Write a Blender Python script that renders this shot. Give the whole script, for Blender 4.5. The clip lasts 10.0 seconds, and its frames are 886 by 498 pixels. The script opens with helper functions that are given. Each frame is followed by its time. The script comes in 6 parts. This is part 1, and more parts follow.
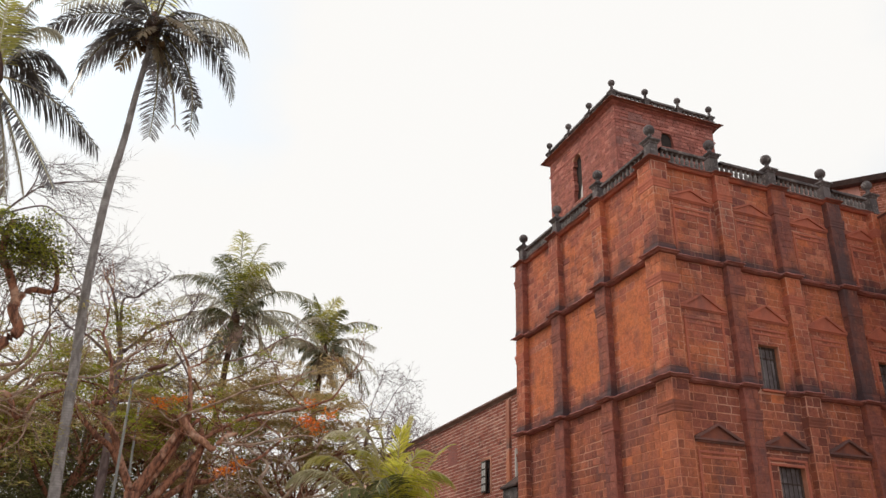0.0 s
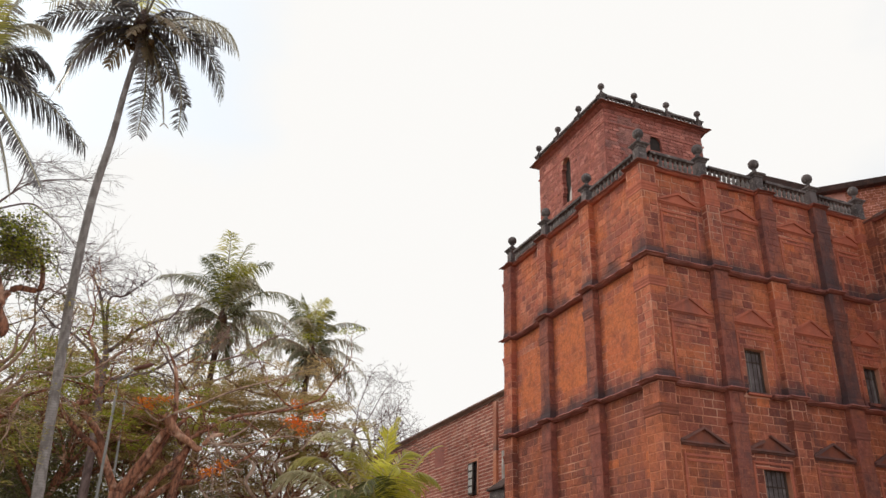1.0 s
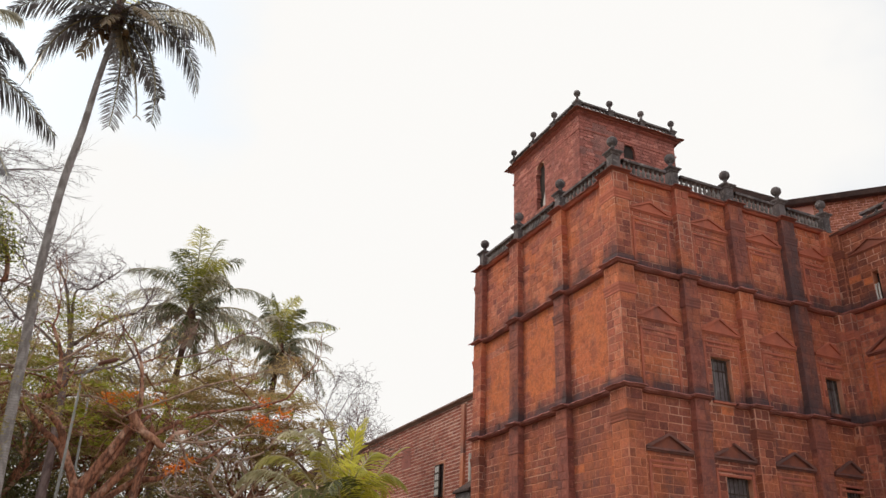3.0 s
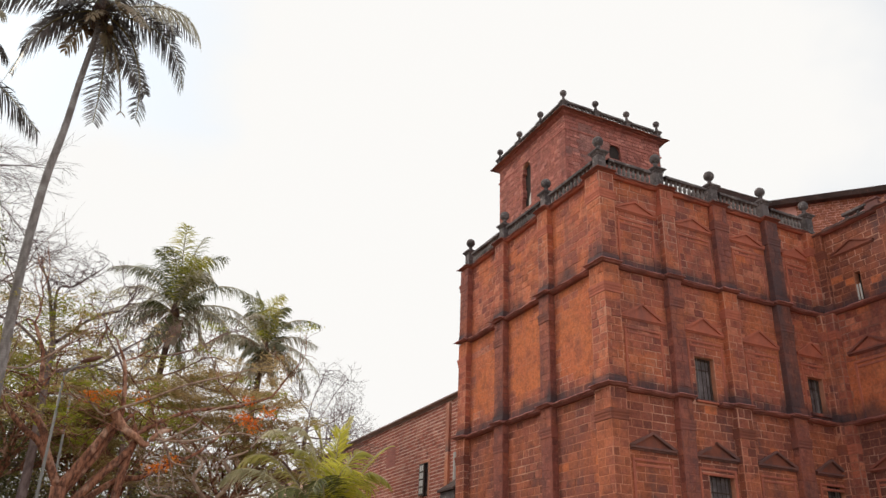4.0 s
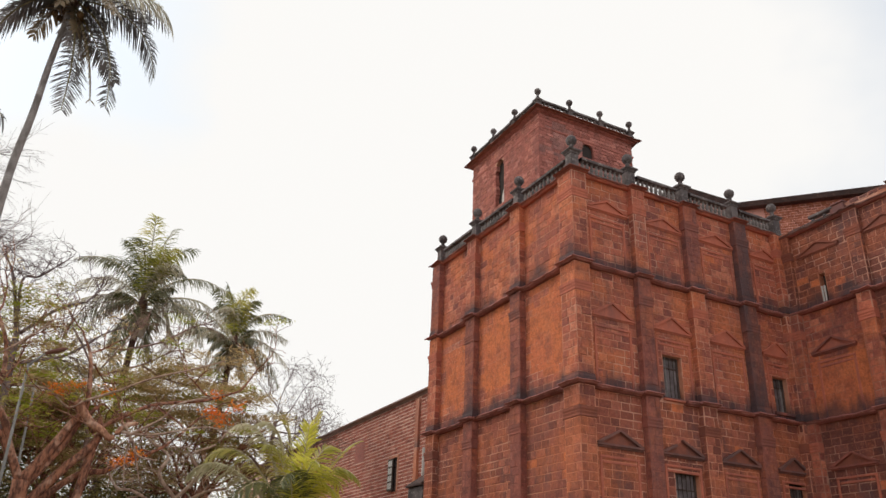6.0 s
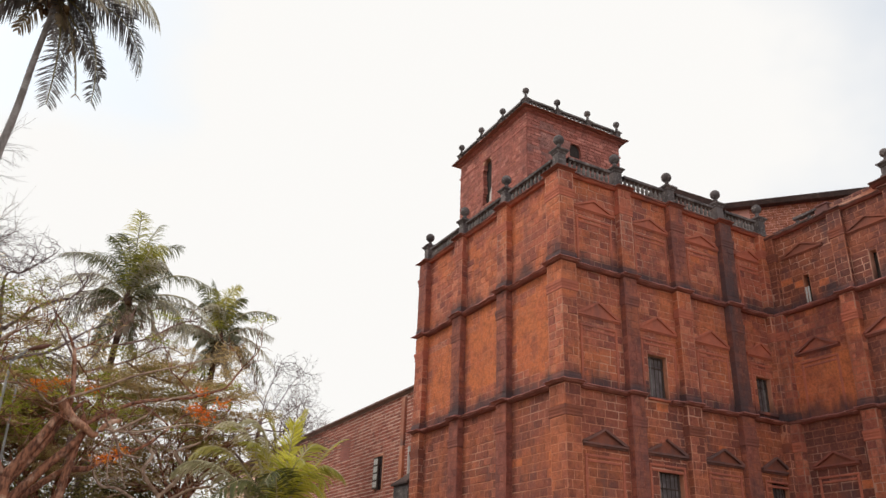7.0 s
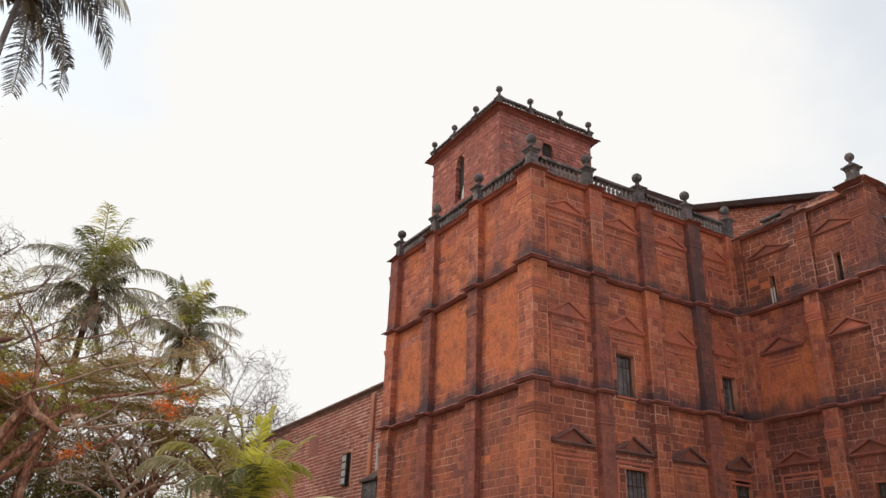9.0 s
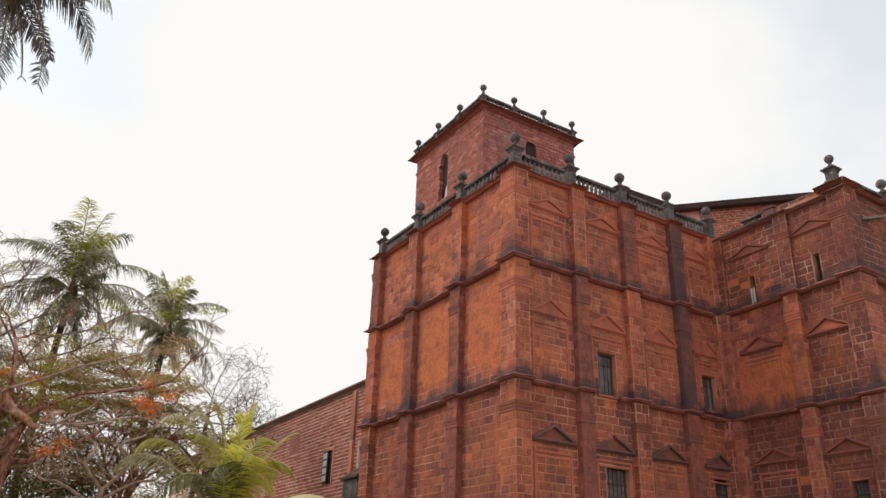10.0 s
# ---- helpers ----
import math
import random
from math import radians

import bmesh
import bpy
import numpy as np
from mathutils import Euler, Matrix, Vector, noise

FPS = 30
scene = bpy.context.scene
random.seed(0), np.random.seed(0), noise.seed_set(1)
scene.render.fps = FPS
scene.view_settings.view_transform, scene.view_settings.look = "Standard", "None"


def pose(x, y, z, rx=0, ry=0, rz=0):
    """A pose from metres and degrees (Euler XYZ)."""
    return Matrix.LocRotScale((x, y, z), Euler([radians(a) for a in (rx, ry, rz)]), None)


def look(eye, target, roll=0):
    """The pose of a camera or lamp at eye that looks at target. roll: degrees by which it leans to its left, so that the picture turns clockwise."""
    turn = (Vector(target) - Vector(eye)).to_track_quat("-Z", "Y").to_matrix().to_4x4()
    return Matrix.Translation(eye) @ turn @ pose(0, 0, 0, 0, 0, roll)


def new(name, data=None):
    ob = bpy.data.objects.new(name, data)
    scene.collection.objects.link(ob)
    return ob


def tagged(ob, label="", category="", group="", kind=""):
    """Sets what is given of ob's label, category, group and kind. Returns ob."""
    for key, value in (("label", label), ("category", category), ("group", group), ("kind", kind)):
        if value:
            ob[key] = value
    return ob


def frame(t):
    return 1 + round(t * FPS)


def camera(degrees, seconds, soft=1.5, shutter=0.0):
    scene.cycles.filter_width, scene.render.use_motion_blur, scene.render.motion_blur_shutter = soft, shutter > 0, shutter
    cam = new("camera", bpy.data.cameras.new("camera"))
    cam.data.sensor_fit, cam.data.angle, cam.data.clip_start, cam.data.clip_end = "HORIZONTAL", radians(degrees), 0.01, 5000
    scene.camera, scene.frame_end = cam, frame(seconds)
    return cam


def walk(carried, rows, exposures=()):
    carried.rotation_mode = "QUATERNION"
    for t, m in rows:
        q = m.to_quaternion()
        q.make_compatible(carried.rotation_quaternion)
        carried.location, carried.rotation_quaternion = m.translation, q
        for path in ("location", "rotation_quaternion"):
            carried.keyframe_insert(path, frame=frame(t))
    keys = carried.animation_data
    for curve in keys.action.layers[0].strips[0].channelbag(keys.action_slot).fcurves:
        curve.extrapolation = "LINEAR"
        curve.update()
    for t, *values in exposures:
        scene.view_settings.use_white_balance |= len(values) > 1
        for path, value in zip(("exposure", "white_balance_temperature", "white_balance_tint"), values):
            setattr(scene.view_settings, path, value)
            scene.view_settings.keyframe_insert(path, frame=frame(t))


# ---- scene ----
EYE = (-16.25, -21.01, 1.6)
cam = camera(58.22, 10.0, 1.5)
# seconds and the camera's turn (Euler XYZ, degrees); it pans on the spot
TURNS = [
    (0.0, 114.370, -1.390, -21.291),
    (0.5, 114.418, -1.440, -21.756),
    (1.0, 114.505, -1.507, -22.238),
    (1.5, 114.570, -1.598, -22.725),
    (2.0, 114.673, -1.727, -23.346),
    (2.5, 114.694, -2.008, -24.055),
    (4.0, 114.665, -1.957, -25.737),
    (4.5, 114.574, -1.864, -26.252),
    (5.0, 114.505, -1.968, -26.840),
    (5.5, 114.480, -1.974, -27.398),
    (7.0, 114.374, -1.983, -28.962),
    (7.5, 114.362, -1.899, -29.428),
    (8.0, 114.316, -1.855, -29.944),
    (8.5, 114.282, -1.875, -30.509),
    (9.0, 114.230, -1.849, -31.153),
    (9.5, 114.194, -1.773, -31.826),
    (10.0, 114.129, -1.738, -32.448),
]
walk(cam, [(t, pose(*EYE, rx, ry, rz)) for t, rx, ry, rz in TURNS])

# ---------------------------------------------------------------- light
SUN_AZ, SUN_EL = -50.0, 44.0          # degrees from +y towards +x, and above the horizon
world = bpy.data.worlds.new("sky")
scene.world = world
world.use_nodes = True
wn, wl = world.node_tree.nodes, world.node_tree.links
wn.clear()
w_out = wn.new("ShaderNodeOutputWorld")
w_bg = wn.new("ShaderNodeBackground")
w_sky = wn.new("ShaderNodeTexSky")
w_sky.sky_type = "NISHITA"
w_sky.sun_disc = False
w_sky.sun_elevation = radians(SUN_EL)
w_sky.sun_rotation = radians(SUN_AZ)
w_sky.air_density, w_sky.dust_density, w_sky.ozone_density = 1.0, 3.0, 1.0
w_gain = wn.new("ShaderNodeVectorMath")
w_gain.operation = "MULTIPLY"
w_gain.inputs[1].default_value = (0.22, 0.258, 0.248)
w_co = wn.new("ShaderNodeTexCoord")
w_map = wn.new("ShaderNodeMapping")
w_map.inputs["Scale"].default_value = (1.0, 1.0, 1.6)
w_map.inputs["Location"].default_value = (-1.7, 0.3, 2.4)
w_noise = wn.new("ShaderNodeTexNoise")
w_noise.inputs["Scale"].default_value = 1.5
w_noise.inputs["Detail"].default_value = 5.0
w_noise.inputs["Roughness"].default_value = 0.5
w_ramp = wn.new("ShaderNodeMapRange")
w_ramp.interpolation_type = "SMOOTHSTEP"
w_ramp.inputs["From Min"].default_value = 0.33
w_ramp.inputs["From Max"].default_value = 0.49
w_ramp.inputs["To Min"].default_value = 0.70
w_ramp.inputs["To Max"].default_value = 1.0
w_mix = wn.new("ShaderNodeMix")
w_mix.data_type = "RGBA"
w_mix.inputs["B"].default_value = (0.972, 0.958, 0.935, 1)     # bright thin overcast
wl.new(w_co.outputs["Generated"], w_map.inputs["Vector"])
wl.new(w_map.outputs["Vector"], w_noise.inputs["Vector"])
wl.new(w_noise.outputs["Fac"], w_ramp.inputs["Value"])
wl.new(w_ramp.outputs["Result"], w_mix.inputs["Factor"])
wl.new(w_sky.outputs["Color"], w_gain.inputs[0])
wl.new(w_gain.outputs["Vector"], w_mix.inputs["A"])
wl.new(w_mix.outputs["Result"], w_bg.inputs["Color"])
w_bg.inputs["Strength"].default_value = 1.0
wl.new(w_bg.outputs["Background"], w_out.inputs["Surface"])

sun_data = bpy.data.lights.new("sun", "SUN")
sun_data.energy, sun_data.angle, sun_data.color = 1.25, radians(14), (1.0, 0.89, 0.75)
sun = new("sun", sun_data)
a, e = radians(SUN_AZ), radians(SUN_EL)
sun.matrix_world = look((math.sin(a) * math.cos(e) * 60, math.cos(a) * math.cos(e) * 60, math.sin(e) * 60), (0, 0, 0))


# ---------------------------------------------------------------- materials
class Nodes:
    """A material with a Principled surface and short ways to wire it."""

    def __init__(self, name, rough=0.8, metal=0.0):
        self.m = bpy.data.materials.new(name)
        self.m.use_nodes = True
        self.t = self.m.node_tree
        self.b = self.t.nodes["Principled BSDF"]
        self.b.inputs["Roughness"].default_value = rough
        self.b.inputs["Metallic"].default_value = metal
        self.b.inputs["Specular IOR Level"].default_value = 0.25
        self.pos = self.node("ShaderNodeNewGeometry").outputs["Position"]

    def node(self, kind):
        return self.t.nodes.new(kind)

    def link(self, a, b):
        self.t.links.new(a, b)

    def noise(self, scale, detail=4.0, rough=0.55, squash=None, offset=0.0):
        n = self.node("ShaderNodeTexNoise")
        n.inputs["Scale"].default_value = scale
        n.inputs["Detail"].default_value = detail
        n.inputs["Roughness"].default_value = rough
        mp = self.node("ShaderNodeMapping")
        if squash:
            mp.inputs["Scale"].default_value = squash
        mp.inputs["Location"].default_value = (offset, offset * 0.7, offset * 1.3)
        self.link(self.pos, mp.inputs["Vector"])
        self.link(mp.outputs["Vector"], n.inputs["Vector"])
        return n.outputs["Fac"]

    def ramp(self, fac, low, high, to0=0.0, to1=1.0):
        r = self.node("ShaderNodeMapRange")
        r.interpolation_type = "SMOOTHSTEP"
        for k, v in (("From Min", low), ("From Max", high), ("To Min", to0), ("To Max", to1)):
            r.inputs[k].default_value = v
        self.link(fac, r.inputs["Value"])
        return r.outputs["Result"]

    def mix(self, fac, a, b, mode="MIX"):
        m = self.node("ShaderNodeMix")
        m.data_type, m.blend_type = "RGBA", mode
        for key, v in (("Factor", fac), ("A", a), ("B", b)):
            if isinstance(v, (int, float)):
                m.inputs[key].default_value = v
            elif isinstance(v, tuple):
                m.inputs[key].default_value = (*v, 1.0)
            else:
                self.link(v, m.inputs[key])
        return m.outputs["Result"]

    def math(self, op, a, b=0.0):
        m = self.node("ShaderNodeMath")
        m.operation = op
        for i, v in enumerate((a, b)):
            if isinstance(v, (int, float)):
                m.inputs[i].default_value = v
            else:
                self.link(v, m.inputs[i])
        return m.outputs[0]

    def piece(self):
        """A number of its own for each piece, single or joined."""
        o = self.node("ShaderNodeObjectInfo").outputs["Random"]
        i = self.node("ShaderNodeNewGeometry").outputs["Random Per Island"]
        return self.math("FRACT", self.math("ADD", o, i))

    def bump(self, height, strength, dist=0.02):
        n = self.node("ShaderNodeBump")
        n.inputs["Strength"].default_value = strength
        n.inputs["Distance"].default_value = dist
        self.link(height, n.inputs["Height"])
        self.link(n.outputs["Normal"], self.b.inputs["Normal"])

    def done(self, colour, rough=None):
        self.link(colour, self.b.inputs["Base Color"]) if not isinstance(colour, tuple) else None
        if isinstance(colour, tuple):
            self.b.inputs["Base Color"].default_value = (*colour, 1)
        if rough is not None:
            self.link(rough, self.b.inputs["Roughness"])
        return self.m


LEDGES = (8.75, 13.2)                   # tops of the cornices on which algae grows
ALGAE = (0.110, 0.076, 0.084)


def grime(n, col, amount, low=0.5, high=0.66, soot=ALGAE):
    """Black algae in soft upright streaks and smudges that cross joints and mouldings."""
    runs = n.noise(0.95, 8.0, 0.64, (1.0, 1.0, 0.30), 11.0)
    spots = n.noise(3.2, 7.0, 0.7, (1.0, 1.0, 0.6), 31.0)
    both = n.math("ADD", n.math("MULTIPLY", runs, 0.68), n.math("MULTIPLY", spots, 0.32))
    return n.mix(n.ramp(both, low - 0.03, high + 0.09, 0.0, amount), col, soot)


def ledge_algae(n, col, amount):
    """Algae that climbs in ragged tongues from the wet tops of the cornices."""
    z = n.node("ShaderNodeSeparateXYZ")
    n.link(n.pos, z.inputs["Vector"])
    tongues = n.math("MULTIPLY", n.noise(1.25, 6.0, 0.6, (1.0, 1.0, 0.22), 71.0), 2.3)
    for ledge in LEDGES:
        rise = n.math("SUBTRACT", z.outputs["Z"], ledge)
        climb = n.ramp(n.math("SUBTRACT", rise, tongues), -1.15, -0.35, amount, 0.0)
        on = n.math("MULTIPLY", n.math("GREATER_THAN", rise, 0.0), n.math("LESS_THAN", rise, 2.6))
        col = n.mix(n.math("MULTIPLY", climb, on), col, (0.066, 0.050, 0.058))
    return col


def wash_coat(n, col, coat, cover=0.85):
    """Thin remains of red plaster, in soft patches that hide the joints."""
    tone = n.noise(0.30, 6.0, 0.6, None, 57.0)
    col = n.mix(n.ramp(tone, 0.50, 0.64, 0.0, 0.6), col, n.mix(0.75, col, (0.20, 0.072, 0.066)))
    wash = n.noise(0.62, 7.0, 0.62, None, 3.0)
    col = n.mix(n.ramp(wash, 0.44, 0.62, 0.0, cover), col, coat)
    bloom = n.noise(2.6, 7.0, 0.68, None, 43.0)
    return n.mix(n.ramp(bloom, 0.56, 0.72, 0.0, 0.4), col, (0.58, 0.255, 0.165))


def laterite(name, dark, mid, light, soot=0.45, cover=0.8, low=0.5, high=0.66, ledge=0.0):
    """Pitted red laterite block, each one a little different, with plaster and soot in patches."""
    n = Nodes(name, 0.9)
    p = n.piece()
    col = n.mix(n.ramp(p, 0.0, 0.6), dark, mid)
    col = n.mix(n.ramp(p, 0.75, 1.0), col, light)
    if cover:
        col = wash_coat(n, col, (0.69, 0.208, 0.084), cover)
    patch = n.noise(2.4, 6.0, 0.66, None, 23.0)
    col = n.mix(n.ramp(patch, 0.46, 0.68, 0.0, 0.7), col, n.mix(0.6, col, (0.11, 0.046, 0.042)))
    grain = n.noise(9.0, 8.0, 0.74)
    col = n.mix(n.ramp(grain, 0.45, 0.68, 0.0, 0.7), col, n.mix(0.6, col, (0.09, 0.035, 0.028)))
    col = n.mix(n.ramp(grain, 0.30, 0.46, 0.55, 0.0), col, (0.68, 0.29, 0.18))
    pits = n.noise(26.0, 5.0, 0.65, None, 17.0)
    col = n.mix(n.ramp(pits, 0.55, 0.72, 0.0, 0.45), col, (0.09, 0.04, 0.035))
    col = grime(n, col, soot, low, high)
    if ledge:
        col = ledge_algae(n, col, ledge)
    n.bump(n.math("ADD", grain, n.math("MULTIPLY", n.noise(36.0, 3.0), 0.5)), 0.7, 0.03)
    return n.done(col)


def plaster(name, base, warm, pale, soot=0.3, coat=0.0, ledge=0.0, lime=0.0):
    n = Nodes(name, 0.92)
    big = n.noise(0.55, 5.0, 0.6)
    col = n.mix(n.ramp(big, 0.36, 0.64), base, warm)
    if coat:
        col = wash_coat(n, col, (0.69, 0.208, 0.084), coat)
    fine = n.noise(4.0, 8.0, 0.72, None, 5.0)
    col = n.mix(n.ramp(fine, 0.52, 0.74, 0.0, 0.6), col, pale)
    col = n.mix(n.ramp(fine, 0.30, 0.45, 0.55, 0.0), col, n.mix(0.6, col, (0.10, 0.04, 0.03)))
    if lime:                            # newer pale lime in some of the joints
        newer = n.noise(0.42, 6.0, 0.62, None, 91.0)
        col = n.mix(n.ramp(newer, 0.48, 0.60, 0.0, lime), col, (0.72, 0.46, 0.36))
    col = grime(n, col, soot)
    if ledge:
        col = ledge_algae(n, col, ledge)
    n.bump(n.noise(12.0, 7.0, 0.72), 0.5, 0.02)
    return n.done(col)


def stone(name, base, dark, lichen, amount=0.6, rough=0.9, soot=0.0, low=0.5, high=0.66, moss=0.6, ledge=0.0):
    """Weathered stone or lime moulding, blackened by algae in patches."""
    n = Nodes(name, rough)
    big = n.noise(1.3, 8.0, 0.7)
    col = n.mix(n.ramp(big, 0.40, 0.60, 0.0, amount), base, dark)
    fine = n.noise(7.0, 8.0, 0.74, None, 9.0)
    col = n.mix(n.ramp(fine, 0.53, 0.70, 0.0, moss), col, lichen)
    if soot:
        col = grime(n, col, soot, low, high)
    if ledge:
        col = ledge_algae(n, col, ledge)
    n.bump(n.noise(18.0, 6.0, 0.7), 0.55, 0.02)
    return n.done(col)


M_BLOCK = laterite("laterite_block", (0.31, 0.096, 0.076), (0.55, 0.164, 0.104), (0.70, 0.255, 0.16), 0.62, 0.62, 0.51, 0.63, 0.8)
M_BLOCK_LOW = laterite("rust_brown_block", (0.23, 0.074, 0.056), (0.38, 0.118, 0.080), (0.52, 0.168, 0.108), 0.66, 0.45, 0.49, 0.62)
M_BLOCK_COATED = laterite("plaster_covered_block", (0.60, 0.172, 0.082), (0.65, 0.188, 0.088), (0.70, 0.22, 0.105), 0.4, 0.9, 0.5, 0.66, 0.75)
# weathered brown, darkened further to stand in for shade on the wing
M_BLOCK_BROWN = laterite("weathered_shade_block", (0.145, 0.054, 0.046), (0.21, 0.072, 0.056), (0.31, 0.108, 0.078), 0.72, 0.3, 0.47, 0.61, 0.8)
M_BLOCK_FINE = laterite("laterite_rubble", (0.38, 0.138, 0.115), (0.53, 0.19, 0.155), (0.68, 0.29, 0.24), 0.5, 0.0)
M_BRICK_PINK = laterite("pink_brick", (0.34, 0.105, 0.076), (0.46, 0.145, 0.105), (0.56, 0.22, 0.165), 0.35, 0.0)
M_BRICK = laterite("orange_brick", (0.40, 0.135, 0.083), (0.50, 0.18, 0.11), (0.58, 0.24, 0.16), 0.35, 0.0)
M_MORTAR = plaster("laterite_mortar", (0.55, 0.225, 0.142), (0.61, 0.268, 0.175), (0.76, 0.47, 0.37), 0.45, 0.36, 0.75, 0.45)
M_MORTAR_BROWN = plaster("pale_weathered_mortar", (0.40, 0.165, 0.108), (0.47, 0.20, 0.135), (0.70, 0.45, 0.36), 0.6, 0.25, 0.75, 0.5)
# on the wing this mortar and trim carry its shade in their colour
M_MORTAR_DARK = plaster("weathered_shade_mortar", (0.32, 0.125, 0.085), (0.39, 0.158, 0.108), (0.58, 0.33, 0.26), 0.65, 0.35, 0.75, 0.4)
M_TRIM_BROWN = stone("weathered_shade_trim", (0.30, 0.098, 0.064), (0.18, 0.070, 0.056), (0.40, 0.15, 0.10), 0.55, 0.9, 0.7, 0.48, 0.63, 0.4, 0.8)
M_TRIM = stone("laterite_trim", (0.54, 0.165, 0.106), (0.36, 0.122, 0.090), (0.66, 0.26, 0.175), 0.5, 0.9, 0.6, 0.5, 0.65, 0.5, 0.85)
M_HOOD = stone("blackened_hood", (0.25, 0.112, 0.094), (0.13, 0.072, 0.065), (0.38, 0.20, 0.165), 0.6, 0.9, 0.7, 0.45, 0.6, 0.4)
M_LIP = stone("red_cornice_lip", (0.48, 0.195, 0.172), (0.28, 0.12, 0.115), (0.66, 0.40, 0.36), 0.55, 0.9, 0.4, 0.49, 0.64)
M_CORNICE = stone("cornice_stone", (0.34, 0.112, 0.084), (0.19, 0.084, 0.074), (0.44, 0.18, 0.135), 0.6, 0.9, 0.65, 0.49, 0.64, 0.4, 0.8)
M_EAVE = stone("brown_eave_tile", (0.33, 0.22, 0.19), (0.20, 0.135, 0.12), (0.42, 0.31, 0.27), 0.6)
M_GREY = stone("grey_stone", (0.165, 0.140, 0.142), (0.075, 0.064, 0.067), (0.56, 0.52, 0.50), 0.9, 0.9, 0.0, 0.5, 0.66, 0.6)
M_BALUSTER = stone("pale_grey_stone", (0.25, 0.225, 0.22), (0.10, 0.088, 0.09), (0.52, 0.48, 0.46), 0.7, 0.9, 0.0, 0.5, 0.66, 0.6)
M_BLACK = stone("algae_blackened_laterite", (0.30, 0.108, 0.082), (0.16, 0.072, 0.064), (0.38, 0.16, 0.12), 0.6, 0.9, 0.88, 0.38, 0.54, 0.4, 0.85)
M_SOOT = stone("sooty_laterite", (0.34, 0.118, 0.086), (0.17, 0.073, 0.06), (0.42, 0.155, 0.11), 0.6, 0.9, 0.75, 0.45, 0.61, 0.4, 0.9)
M_BLOCK_BLACK = laterite("algae_shade_block", (0.18, 0.072, 0.058), (0.27, 0.098, 0.074), (0.36, 0.132, 0.096), 0.88, 0.0, 0.38, 0.54, 0.85)
M_TOWER_SOOT = laterite("sooty_rubble", (0.34, 0.165, 0.15), (0.43, 0.202, 0.18), (0.54, 0.26, 0.225), 0.45, 0.0)
M_JOINT = plaster("pale_lime_joint", (0.70, 0.45, 0.37), (0.76, 0.52, 0.43), (0.80, 0.60, 0.52), 0.15)
M_BLOCK_SOOT = laterite("sooty_block", (0.27, 0.092, 0.075), (0.37, 0.122, 0.094), (0.48, 0.165, 0.12), 0.66, 0.35, 0.46, 0.62, 0.85)
M_PINK = plaster("pink_plaster", (0.76, 0.39, 0.33), (0.80, 0.43, 0.36), (0.82, 0.50, 0.42), 0.1)
M_TILE = stone("old_roof_tile", (0.10, 0.065, 0.06), (0.05, 0.038, 0.038), (0.24, 0.14, 0.12), 0.6)
# near-black colour that paints in the unlit insides of openings
M_DARK = stone("interior_shade", (0.05, 0.04, 0.038), (0.03, 0.024, 0.024), (0.07, 0.055, 0.05), 0.5)
M_WOOD = stone("weathered_window_wood", (0.10, 0.07, 0.06), (0.05, 0.037, 0.034), (0.18, 0.14, 0.125), 0.5, 0.7)
M_PIPE = stone("pale_pipe", (0.60, 0.58, 0.56), (0.42, 0.40, 0.38), (0.68, 0.66, 0.64), 0.4, 0.5)
M_IRON = stone("painted_iron", (0.30, 0.29, 0.28), (0.14, 0.14, 0.135), (0.30, 0.30, 0.28), 0.4, 0.5)
M_BAR = stone("rusty_iron_bar", (0.07, 0.05, 0.045), (0.04, 0.03, 0.028), (0.12, 0.08, 0.07), 0.4, 0.6)
M_LAMP = stone("rusty_lamp_cover", (0.20, 0.09, 0.07), (0.12, 0.06, 0.05), (0.27, 0.15, 0.12), 0.4, 0.6)


def glass_mat():
    n = Nodes("dusty_window_glass", 0.5)
    n.b.inputs["Specular IOR Level"].default_value = 0.12
    return n.done(n.mix(n.ramp(n.noise(3.0), 0.4, 0.7), (0.135, 0.112, 0.118), (0.24, 0.205, 0.215)))


M_GLASS = glass_mat()


def ground_mat():
    n = Nodes("dry_ground", 0.95)
    col = n.mix(n.ramp(n.noise(0.15, 6.0), 0.42, 0.6), (0.27, 0.20, 0.15), (0.14, 0.135, 0.08))
    col = n.mix(n.ramp(n.noise(6.0, 5.0), 0.5, 0.72, 0.0, 0.6), col, (0.32, 0.255, 0.20))
    n.bump(n.noise(18.0, 5.0), 0.5, 0.03)
    return n.done(col)


